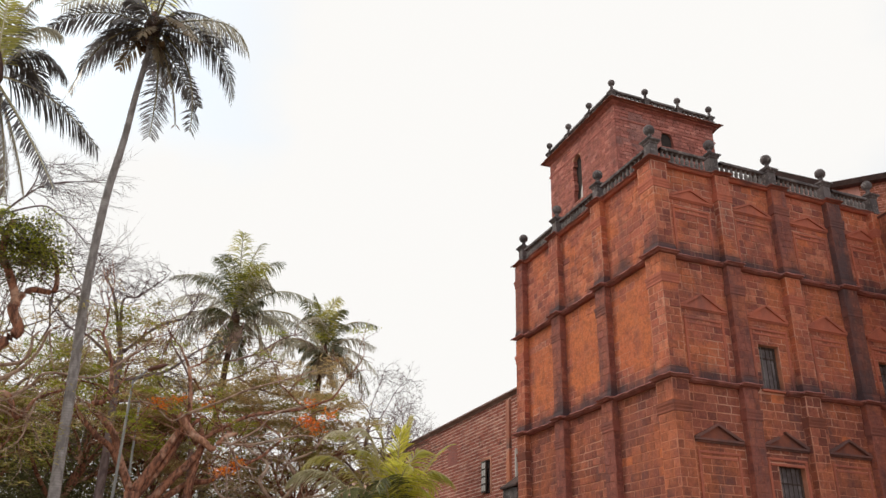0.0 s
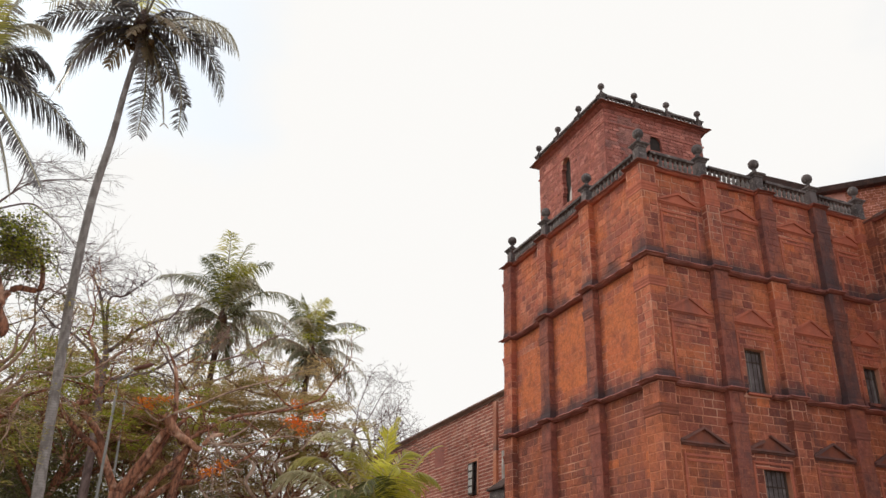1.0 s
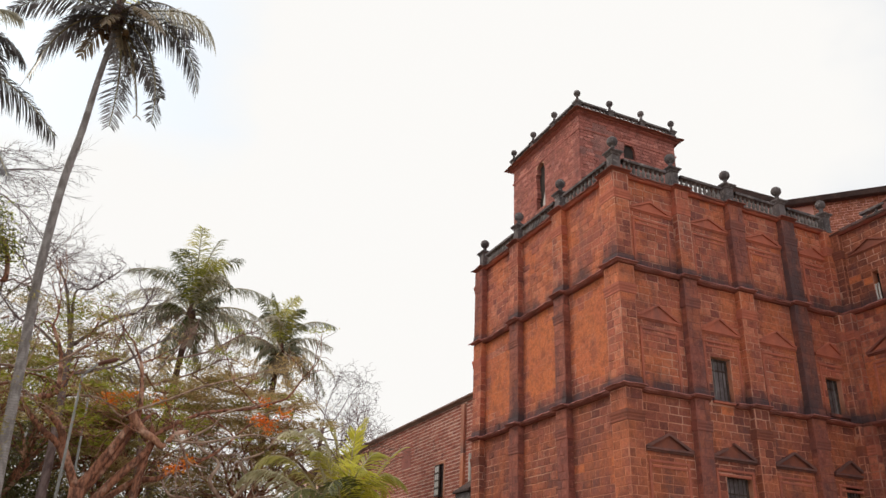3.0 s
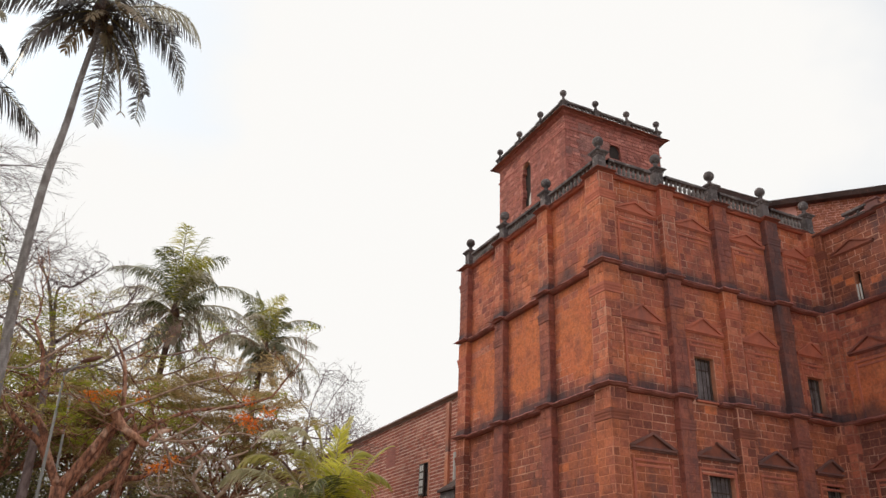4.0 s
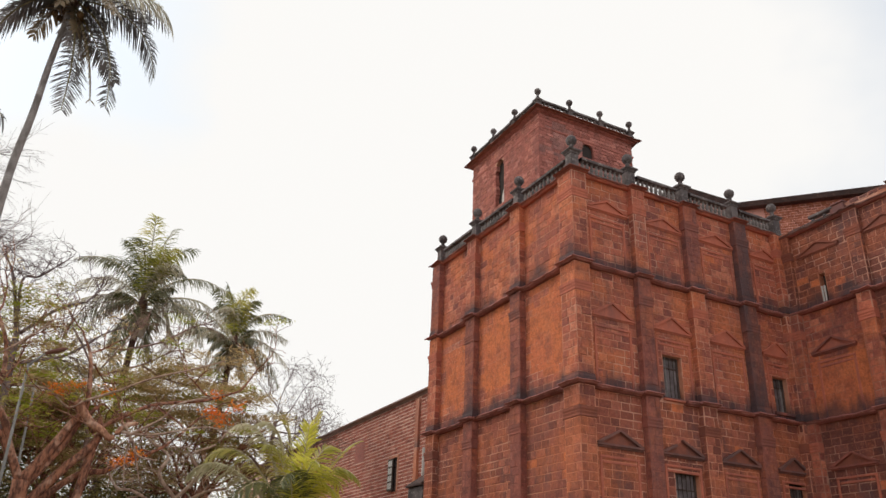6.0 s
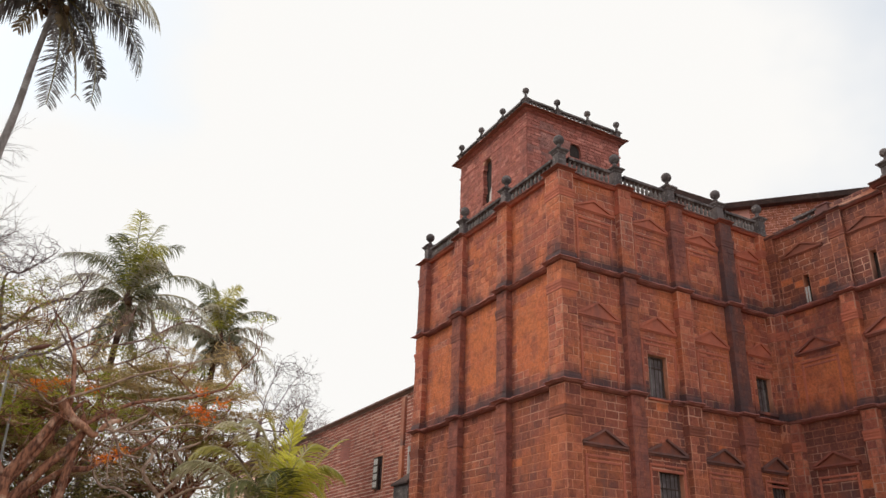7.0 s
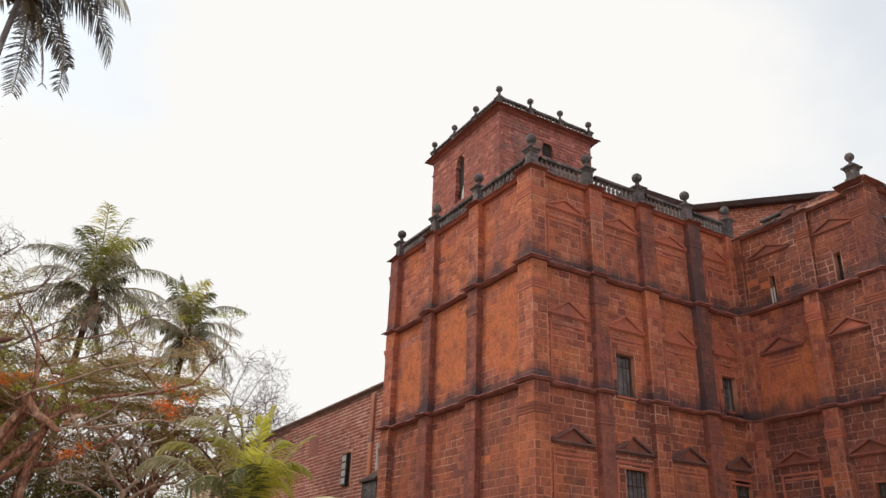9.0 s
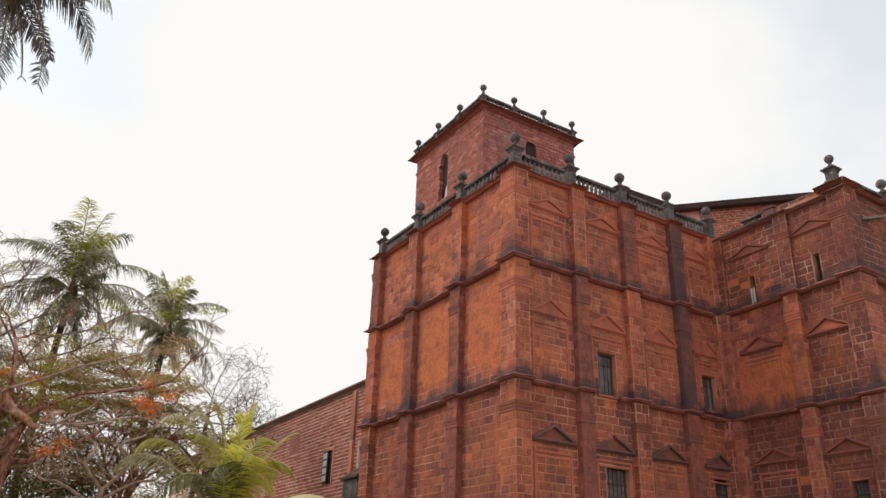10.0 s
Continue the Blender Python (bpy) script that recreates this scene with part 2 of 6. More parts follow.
def leaf_mat(name, a, b, c, trans=0.3, whole=False, own=0.25):
    """Leaves: three tints spread over the pieces, a little light through them."""
    n = Nodes(name, 0.55)
    p = n.piece()
    if whole:                           # glossy fronds, one tone for each, only a little for each leaflet
        n.b.inputs["Roughness"].default_value = 0.36
        n.b.inputs["Specular IOR Level"].default_value = 0.5
        p = n.math("ADD", n.math("MULTIPLY", n.node("ShaderNodeObjectInfo").outputs["Random"], 1.0 - own), n.math("MULTIPLY", p, own))
    col = n.mix(n.ramp(p, 0.1, 0.7), a, b)
    col = n.mix(n.ramp(p, 0.78, 1.0), col, c)
    patch = n.noise(0.8, 4.0, 0.6, None, 4.0)
    col = n.mix(n.ramp(patch, 0.5, 0.7, 0.0, 0.6), col, c)
    n.done(col)
    tr = n.node("ShaderNodeBsdfTranslucent")
    n.link(col, tr.inputs["Color"])
    ms = n.node("ShaderNodeMixShader")
    ms.inputs["Fac"].default_value = trans
    out = n.t.nodes["Material Output"]
    n.link(n.b.outputs["BSDF"], ms.inputs[1])
    n.link(tr.outputs["BSDF"], ms.inputs[2])
    n.link(ms.outputs["Shader"], out.inputs["Surface"])
    return n.m


def bark_mat(name, base, dark, pale, ring=0.0, scale=7.0):
    n = Nodes(name, 0.85)
    f = n.noise(scale, 6.0, 0.65, (1, 1, 0.35))
    col = n.mix(n.ramp(f, 0.38, 0.62), base, dark)
    g = n.noise(2.2, 5.0, 0.6, None, 8.0)
    col = n.mix(n.ramp(g, 0.52, 0.72, 0.0, 0.75), col, pale)
    h = f
    if ring:
        w = n.node("ShaderNodeTexWave")
        w.bands_direction = "Z"
        w.inputs["Scale"].default_value = ring
        w.inputs["Distortion"].default_value = 5.0
        w.inputs["Detail"].default_value = 2.0
        n.link(n.pos, w.inputs["Vector"])
        h = n.math("ADD", f, n.math("MULTIPLY", w.outputs["Fac"], 0.3))
        col = n.mix(n.ramp(w.outputs["Fac"], 0.6, 1.0, 0.0, 0.38), col, dark)
    n.bump(h, 0.6, 0.03)
    return n.done(col)


M_GROUND = ground_mat()
M_PALM = leaf_mat("palm_leaf", (0.086, 0.078, 0.080), (0.145, 0.132, 0.134), (0.40, 0.37, 0.375), 0.24, True, 0.4)
M_PALM_NEW = leaf_mat("young_palm_leaf", (0.40, 0.41, 0.06), (0.74, 0.70, 0.12), (0.95, 0.86, 0.34), 0.66, True, 0.6)
M_PALM_GREEN = leaf_mat("fresh_green_palm_leaf", (0.34, 0.33, 0.08), (0.66, 0.60, 0.17), (0.95, 0.84, 0.44), 0.64, True, 0.65)
M_PALM_DEEP = leaf_mat("deep_green_palm_leaf", (0.09, 0.10, 0.042), (0.16, 0.17, 0.062), (0.36, 0.35, 0.14), 0.42, True, 0.5)
M_PALM_YOUNG = leaf_mat("yellow_olive_palm_leaf", (0.27, 0.27, 0.05), (0.52, 0.48, 0.10), (0.80, 0.68, 0.22), 0.57, True, 0.5)
M_PALM_SILVER = leaf_mat("silvery_palm_leaf", (0.42, 0.39, 0.22), (0.62, 0.57, 0.36), (0.88, 0.82, 0.62), 0.5, True, 0.5)
M_PALM_MID = leaf_mat("olive_palm_leaf", (0.13, 0.13, 0.075), (0.22, 0.215, 0.125), (0.44, 0.42, 0.29), 0.42, True, 0.4)
M_PALM_GREY = leaf_mat("grey_palm_leaf", (0.34, 0.31, 0.23), (0.52, 0.475, 0.36), (0.76, 0.71, 0.57), 0.55, True, 0.5)
M_PALM_DRY = leaf_mat("dry_palm_leaf", (0.17, 0.12, 0.08), (0.30, 0.22, 0.135), (0.44, 0.35, 0.21), 0.3, True)
M_RIB_PALE = bark_mat("pale_palm_rib", (0.58, 0.52, 0.34), (0.46, 0.40, 0.24), (0.70, 0.64, 0.48))
M_BARK_PALE = bark_mat("salmon_bark", (0.58, 0.30, 0.19), (0.27, 0.125, 0.085), (0.80, 0.56, 0.44), 0.0, 12.0)
M_TWIG_MAUVE = bark_mat("mauve_twig", (0.24, 0.175, 0.17), (0.14, 0.10, 0.098), (0.33, 0.255, 0.25))
M_TWIG_BROWN = bark_mat("red_brown_twig", (0.34, 0.215, 0.18), (0.20, 0.125, 0.11), (0.48, 0.36, 0.32))
M_RIB = bark_mat("palm_rib", (0.22, 0.19, 0.10), (0.14, 0.11, 0.06), (0.34, 0.30, 0.19))
M_NUT = bark_mat("coconut_husk", (0.13, 0.075, 0.04), (0.07, 0.04, 0.025), (0.24, 0.16, 0.07))
M_PALM_BARK = bark_mat("palm_bark", (0.36, 0.325, 0.32), (0.22, 0.197, 0.192), (0.50, 0.47, 0.465), 5.0, 9.0)
M_PALM_FIBRE = bark_mat("palm_fibre", (0.13, 0.075, 0.06), (0.06, 0.036, 0.03), (0.21, 0.13, 0.10), 0.0, 9.0)
M_BARK = bark_mat("reddish_bark", (0.38, 0.165, 0.10), (0.11, 0.050, 0.038), (0.78, 0.49, 0.36), 0.0, 13.0)
M_TWIG = bark_mat("grey_twig", (0.29, 0.20, 0.17), (0.17, 0.112, 0.098), (0.40, 0.30, 0.26))
M_TWIG_PALE = bark_mat("pale_twig", (0.48, 0.335, 0.25), (0.28, 0.18, 0.135), (0.64, 0.50, 0.40))
M_LEAF = leaf_mat("olive_leaf", (0.25, 0.22, 0.072), (0.38, 0.325, 0.105), (0.56, 0.46, 0.18), 0.57)
M_LEAF_DEEP = leaf_mat("deep_green_leaf", (0.092, 0.094, 0.042), (0.15, 0.145, 0.06), (0.27, 0.24, 0.10), 0.47)
M_LEAF_BRIGHT = leaf_mat("yellow_green_leaf", (0.24, 0.28, 0.03), (0.38, 0.39, 0.05), (0.56, 0.50, 0.10), 0.6)
M_LEAF_DRY = leaf_mat("dry_leaf", (0.38, 0.265, 0.135), (0.52, 0.38, 0.18), (0.66, 0.52, 0.25), 0.56)
M_FLOWER = leaf_mat("orange_blossom", (0.85, 0.25, 0.04), (0.92, 0.36, 0.07), (0.88, 0.17, 0.05), 0.45)
M_CANVAS = leaf_mat("cream_canvas", (0.55, 0.45, 0.25), (0.60, 0.50, 0.29), (0.66, 0.57, 0.36), 0.2)


# ---------------------------------------------------------------- builders
class Mesh:
    """Gathers vertices and faces of one mesh."""

    def __init__(self, weld=False):
        self.v, self.f, self.weld = [], [], weld

    def add(self, verts, faces):
        k = len(self.v)
        self.v.extend(tuple(p) for p in verts)
        self.f.extend(tuple(i + k for i in q) for q in faces)

    def data(self, name, mat, smooth=False):
        me = bpy.data.meshes.new(name)
        if self.weld:
            seen, at = {}, []
            for p in self.v:
                at.append(seen.setdefault(tuple(round(c, 4) for c in p), len(seen)))
            self.v, self.f = list(seen), [tuple(at[i] for i in q) for q in self.f]
        me.from_pydata(self.v, [], self.f)
        me.materials.append(mat)
        if smooth:
            me.shade_smooth()
        me.update()
        return me


def part(name, mesh, mat, parent, label="", smooth=False, kind=""):
    """Links a gathered mesh as one object under a thing or a part."""
    ob = new(name, mesh.data(name, mat, smooth))
    ob.parent = parent
    if parent is not None and parent.type == "MESH" or (parent is not None and parent.location.length):
        ob.matrix_parent_inverse = parent.matrix_basis.inverted()
    return tagged(ob, label, kind=kind)


def thing(name, label, category, place=(0, 0, 0), group="", kind=""):
    ob = new(name)
    ob.location = place
    ob.empty_display_size = 0.3
    return tagged(ob, label, category, group, kind)


HEX = [(0, 3, 2, 1), (4, 5, 6, 7), (0, 1, 5, 4), (1, 2, 6, 5), (2, 3, 7, 6), (3, 0, 4, 7)]


class Face:
    """An upright wall face: s runs along it, d out of it, z up."""

    def __init__(self, x, y, u, n):
        self.o, self.u, self.n = Vector((x, y, 0)), Vector((*u, 0)), Vector((*n, 0))
        # true if s, z, d is a right-handed set, so that windings need no flip
        self.right = self.u.cross(Vector((0, 0, 1))).dot(self.n) > 0

    def p(self, s, d, z):
        q = self.o + self.u * s + self.n * d
        return (q.x, q.y, z)

    def wind(self, faces):
        return faces if self.right else [tuple(reversed(q)) for q in faces]

    def box(self, m, s0, s1, d0, d1, z0, z1):
        v = [self.p(s, d, z) for d in (d0, d1) for s, z in ((s0, z0), (s1, z0), (s1, z1), (s0, z1))]
        m.add(v, self.wind(HEX))

    def block(self, m, s0, s1, d0, d1, z0, z1, c=0.022, wob=0.0, rnd=random):
        """A block whose front edges are worn back."""
        j = [(rnd.uniform(-wob, wob), rnd.uniform(-wob, wob)) for _ in range(4)]
        cs = ((s0, z0), (s1, z0), (s1, z1), (s0, z1))
        inn = ((s0 + c, z0 + c), (s1 - c, z0 + c), (s1 - c, z1 - c), (s0 + c, z1 - c))
        v = [self.p(s, d0, z) for s, z in cs]
        v += [self.p(s + a, d1 - c * 0.7, z + b) for (s, z), (a, b) in zip(cs, j)]
        v += [self.p(s + a, d1 + rnd.uniform(-wob, wob) * 0.6, z + b) for (s, z), (a, b) in zip(inn, j)]
        f = [(8, 9, 10, 11)]
        for i in range(4):
            k = (i + 1) % 4
            f += [(i, k, k + 4, i + 4), (i + 4, k + 4, k + 8, i + 8)]
        m.add(v, self.wind(f))

    def prism(self, m, outline, d0, d1):
        """An outline in (s, z), counter-clockwise, pushed from d0 out to d1."""
        n = len(outline)
        v = [self.p(s, d0, z) for s, z in outline] + [self.p(s, d1, z) for s, z in outline]
        f = [tuple(range(n - 1, -1, -1)), tuple(range(n, 2 * n))]
        f += [(i, (i + 1) % n, n + (i + 1) % n, n + i) for i in range(n)]
        m.add(v, self.wind(f))

    def run(self, m, profile, s0, s1, m0=0, m1=0, worn=0.0):
        """A profile in (d, z), from below outwards and up, drawn along s; m0 and m1 mitre its ends; worn: how uneven its edge is."""
        n = len(profile)
        steps = max(1, int(abs(s1 - s0) / 0.13)) if worn else 1
        v = []
        for k in range(steps + 1):
            for i, (d, z) in enumerate(profile):
                t = k / steps
                s = (s0 - m0 * d) * (1 - t) + (s1 + m1 * d) * t
                if worn and 0 < k < steps and 0 < i < n - 1:
                    q = Vector((s * 2.3 + self.o.x, z * 3.0 + i * 0.35, self.o.y + s * 0.7))
                    d = d + worn * noise.noise(q) - worn * 2.2 * max(0.0, noise.noise(q * 0.8 + Vector((7, 3, 1))) - 0.35)
                    z = z + worn * 0.7 * noise.noise(q + Vector((3, 9, 4)))
                v.append(self.p(s, d, z))
        f = []
        for k in range(steps):
            f += [(k * n + i, k * n + n + i, k * n + n + (i + 1) % n, k * n + (i + 1) % n) for i in range(n)]
        e = steps * n
        f += [tuple(range(n)), tuple(range(e + n - 1, e - 1, -1))]
        m.add(v, [tuple(reversed(q)) for q in self.wind(f)])

    def wall(self, m, s0, s1, d0, d1, z0, z1, holes):
        """A wall with rectangular openings (s0, s1, z0, z1) that go through it."""
        zs = sorted({z0, z1, *[h[2] for h in holes], *[h[3] for h in holes]})
        for a, b in zip(zs, zs[1:]):
            cuts = sorted((h[0], h[1]) for h in holes if h[2] < b - 1e-6 and h[3] > a + 1e-6)
            at = s0
            for h0, h1 in cuts + [(s1, s1)]:
                if h0 - at > 1e-4:
                    self.box(m, at, h0, d0, d1, a, b)
                at = max(at, h1)


def tube(m, pts, radii, sides=6, cap=True):
    """A tapered tube along points."""
    n = len(pts)
    base = len(m.v)
    ref = Vector((0.31, 0.17, 0.93)).normalized()
    for i, p in enumerate(pts):
        t = (pts[min(i + 1, n - 1)] - pts[max(i - 1, 0)]).normalized()
        a = t.cross(ref if abs(t.dot(ref)) < 0.9 else Vector((1, 0, 0))).normalized()
        b = t.cross(a)
        for k in range(sides):
            w = 2 * math.pi * k / sides
            m.v.append(tuple(p + (a * math.cos(w) + b * math.sin(w)) * radii[i]))
    for i in range(n - 1):
        for k in range(sides):
            k2 = (k + 1) % sides
            m.f.append((base + i * sides + k, base + i * sides + k2, base + (i + 1) * sides + k2, base + (i + 1) * sides + k))
    if cap:
        m.f.append(tuple(base + k for k in reversed(range(sides))))
        m.f.append(tuple(base + (n - 1) * sides + k for k in range(sides)))


def lathe(m, x, y, profile, sides=10):
    """A turned body round an upright axis; profile in (radius, z) from below."""
    base = len(m.v)
    for r, z in profile:
        for k in range(sides):
            w = 2 * math.pi * (k + 0.5) / sides
            m.v.append((x + r * math.cos(w), y + r * math.sin(w), z))
    for i in range(len(profile) - 1):
        for k in range(sides):
            k2 = (k + 1) % sides
            m.f.append((base + i * sides + k, base + i * sides + k2, base + (i + 1) * sides + k2, base + (i + 1) * sides + k))
    m.f.append(tuple(base + k for k in reversed(range(sides))))
    m.f.append(tuple(base + (len(profile) - 1) * sides + k for k in range(sides)))


def square(m, x, y, profile, turn=0.0):
    """A stepped square body; profile in (half width, z) from below."""
    base = len(m.v)
    for r, z in profile:
        for k in range(4):
            w = math.pi / 4 + math.pi / 2 * k + turn
            m.v.append((x + r * math.sqrt(2) * math.cos(w), y + r * math.sqrt(2) * math.sin(w), z))
    for i in range(len(profile) - 1):
        for k in range(4):
            k2 = (k + 1) % 4
            m.f.append((base + i * 4 + k, base + i * 4 + k2, base + (i + 1) * 4 + k2, base + (i + 1) * 4 + k))
    m.f.append(tuple(base + k for k in reversed(range(4))))
    m.f.append(tuple(base + (len(profile) - 1) * 4 + k for k in range(4)))


# ---------------------------------------------------------------- masonry
def unit_block(F, name, mat):
    m = Mesh()
    G = Face(0, 0, (F.u.x, F.u.y), (F.n.x, F.n.y))
    G.block(m, -0.25, 0.25, -0.05, 0.02, -0.15, 0.15, 0.007)
    return m.data(name, mat)


class Masonry:
    """Lays courses of blocks on faces of one building. Those in the near stretch become pieces of their own."""

    def __init__(self, owner, mat, limit, seed):
        self.owner, self.mat, self.left = owner, mat, limit
        self.rest, self.rnd, self.units = Mesh(), random.Random(seed), {}

    def lay(self, F, s0, s1, d, z0, z1, holes=(), course=0.285, length=0.46, near=None, mask=None, gap=0.015, proud=0.012, skin=None):
        rnd = self.rnd
        rows = max(1, round((z1 - z0) / course))
        h = (z1 - z0) / rows
        for r in range(rows):
            a, b = z0 + r * h, z0 + (r + 1) * h
            free, at = [], s0
            for q0, q1 in sorted((q[0], q[1]) for q in holes if q[2] < b - 0.02 and q[3] > a + 0.02) + [(s1, s1)]:
                if q0 - at > 0.07:
                    free.append((at, min(q0, s1)))
                at = max(at, q1)
            for q0, q1, za, zb in holes:            # cut blocks over and under an opening
                for c0, c1 in ((a, za), (zb, b)):
                    if a + 0.02 < (za if c0 == a else zb) < b - 0.02 and c1 - c0 > 0.05:
                        k = max(1, round((q1 - q0) / length))
                        for i in range(k):
                            F.block(self.rest, q0 + (q1 - q0) * i / k + gap, q0 + (q1 - q0) * (i + 1) / k - gap, d - 0.02, d + proud, c0 + gap * 0.5, c1 - gap * 0.5, c=0.007, wob=0.006, rnd=rnd)
            for f0, f1 in free:
                s = f0 - (length * rnd.uniform(0.3, 0.7) if r % 2 else 0.0)
                while s < f1 - 0.02:
                    e = s + length * rnd.uniform(0.72, 1.3)
                    if f1 - e < 0.16:
                        e = f1
                    q0, q1 = max(s, f0), min(e, f1)
                    s = e
                    if q1 - q0 < 0.08:
                        continue
                    if mask and not mask((q0 + q1) / 2, (a + b) / 2, rnd):
                        if skin is not None:        # plaster still hides the joints here
                            F.block(skin.rest, q0 + gap * 0.25, q1 - gap * 0.25, d - 0.02, d + proud * 0.5, a + gap * 0.25, b - gap * 0.25, c=0.004, wob=0.003, rnd=rnd)
                        continue
                    g = gap * rnd.uniform(0.6, 1.5)
                    out = d + proud * rnd.uniform(0.6, 1.3)
                    box = (q0 + g, q1 - g, d - 0.02, out, a + g, b - g)
                    if near and self.left > 0 and near[0] < (q0 + q1) / 2 < near[1] and near[2] < a < near[3]:
                        self.left -= 1
                        self.piece(F, *box)
                    else:
                        F.block(self.rest, *box, c=0.009, wob=0.014, rnd=rnd)

    def piece(self, F, s0, s1, d0, d1, z0, z1):
        key = (tuple(F.u), tuple(F.n))
        if key not in self.units:
            self.units[key] = unit_block(F, "brick", self.mat)
        ob = new("brick", self.units[key])
        ob.parent = self.owner
        ob.matrix_parent_inverse = self.owner.matrix_basis.inverted()
        ob.location = F.p((s0 + s1) / 2, d1 - 0.02, (z0 + z1) / 2)
        sx, sz = (s1 - s0) / 0.5, (z1 - z0) / 0.3
        ob.scale = (sx, 1, sz) if abs(F.u.x) > 0.5 else (1, sx, sz)

    def finish(self, label="courses of pitted red laterite blocks"):
        if self.rest.v:
            part("masonry", self.rest, self.mat, self.owner, label, kind="stuff")


REC = -0.12                             # bays lie this far behind the wall plane
PROUD = 0.15                            # pilasters stand this far out of the wall plane


def cornice_profile(z, p, h, back=-0.3):
    return [(back, z - 1.15 * h), (0.07 * p, z - 1.15 * h), (0.14 * p, z - 1.0 * h), (0.30 * p, z - 0.92 * h), (0.36 * p, z - 0.75 * h), (0.55 * p, z - 0.58 * h), (0.55 * p, z - 0.2 * h), (back, z - 0.2 * h)]


def lip_profile(z, p, h):
    return [(0.0, z - 0.60 * h), (0.62 * p, z - 0.60 * h), (0.70 * p, z - 0.36 * h), (0.96 * p, z - 0.32 * h), (p, z - 0.18 * h), (0.93 * p, z), (-0.3, z + 0.04)]


def cornice(owner, F, z, s0, s1, ends, pils, gaps=(), proj=0.22, height=0.115, mat=None, lip=None, step=None):
    """A storey's cornice with a step forward over each pilaster: a dark moulding under a rounded red lip."""
    mat, lip = mat or M_CORNICE, lip or M_LIP
    m, up = Mesh(), Mesh()
    edges = sorted([s0, s1] + [q for g in gaps for q in g])
    for a, b in zip(edges[::2], edges[1::2]):
        e = (ends[0] if a == s0 else 0, ends[1] if b == s1 else 0)
        F.run(m, cornice_profile(z, proj, height), a, b, *e, 0.03)
        F.run(up, lip_profile(z, proj, height), a, b, *e, 0.05)
    part("lip", up, lip, part("cornice", m, mat, owner))
    for a, b in pils:
        if any(g[0] < b and g[1] > a for g in gaps):
            continue
        m, up = Mesh(), Mesh()
        p = proj + (PROUD + 0.06 if step is None else step)
        e0 = ends[0] if a <= s0 else 0
        e1 = ends[1] if b >= s1 else 0
        q0, q1 = a - (0 if e0 else 0.09), b + (0 if e1 else 0.09)
        F.run(m, cornice_profile(z + 0.012, p, height + 0.01), q0, q1, e0, e1, 0.025)
        F.run(up, lip_profile(z + 0.022, p, height + 0.02), q0, q1, e0, e1, 0.045)
        part("lip", up, lip, part("cornice_break", m, mat, owner))


def pilaster(owner, F, s0, s1, z0, z1, mat, masonry=None, near=None, e0=0, e1=0, proud=PROUD, foot=None, joint=None, side=-1):
    """A pilaster: base, shaft, and a capital of stepped mouldings. e0 and e1 close round a corner."""
    m = Mesh()
    cap = z1 - 0.80
    F.run(m, [(-0.3, z0), (proud, z0), (proud, z1), (-0.3, z1)], s0, s1, e0, e1)
    ob = part("pilaster", m, (joint or M_MORTAR) if masonry and mat in (M_TRIM, M_TRIM_BROWN) else mat, owner)
    w = 0.04
    for name, za, zb, steps in (("base", z0 + 0.03, z0 + 0.30, ((0.035, 0.0), (0.035, 0.55), (0.018, 0.75), (0.018, 1.0))),
                                ("capital", cap, cap + 0.36, ((0.01, 0.0), (0.028, 0.10), (0.024, 0.22), (0.014, 0.26), (0.04, 0.50), (0.032, 0.56), (0.058, 0.74), (0.062, 1.0)))):
        m = Mesh()
        prof = [(-0.2, za)] + [(proud + d, za + (zb - za) * k) for d, k in steps] + [(-0.2, zb)]
        F.run(m, prof, s0 - (0 if e0 else w), s1 + (0 if e1 else w), e0, e1)
        part(name, m, foot if name == "base" and foot else mat, ob)
    m = Mesh()
    F.run(m, [(-0.25, cap + 0.361), (proud + 0.006, cap + 0.361), (proud + 0.006, z1 + 0.29), (-0.25, z1 + 0.29)], s0 - 0.004, s1 + 0.004, e0, e1)
    part("frieze", m, (joint or M_MORTAR) if masonry and mat in (M_TRIM, M_TRIM_BROWN) else mat, ob)
    if masonry:
        inset = 0.02
        a, b = s0 - proud if e0 else s0 + inset, s1 + proud if e1 else s1 - inset
        out = (F.u.x * side, F.u.y * side)
        G = Face(*F.p(s0 if side < 0 else s1, REC, 0)[:2], (F.n.x, F.n.y), out)
        for za, zb in ((z0 + 0.31, cap - 0.01), (cap + 0.37, z1 + 0.28)):
            if not (e0 if side < 0 else e1):
                masonry.lay(G, 0.0, proud - REC + 0.006, 0.0, za, zb, length=0.5)
        masonry.lay(F, a, b, proud, z0 + 0.31, cap - 0.01, course=0.285, length=max(0.34, (s1 - s0) * 0.55), near=near)
        masonry.lay(F, a, b, proud + 0.006, cap + 0.37, z1 + 0.28, length=max(0.34, (s1 - s0) * 0.55))
    return ob


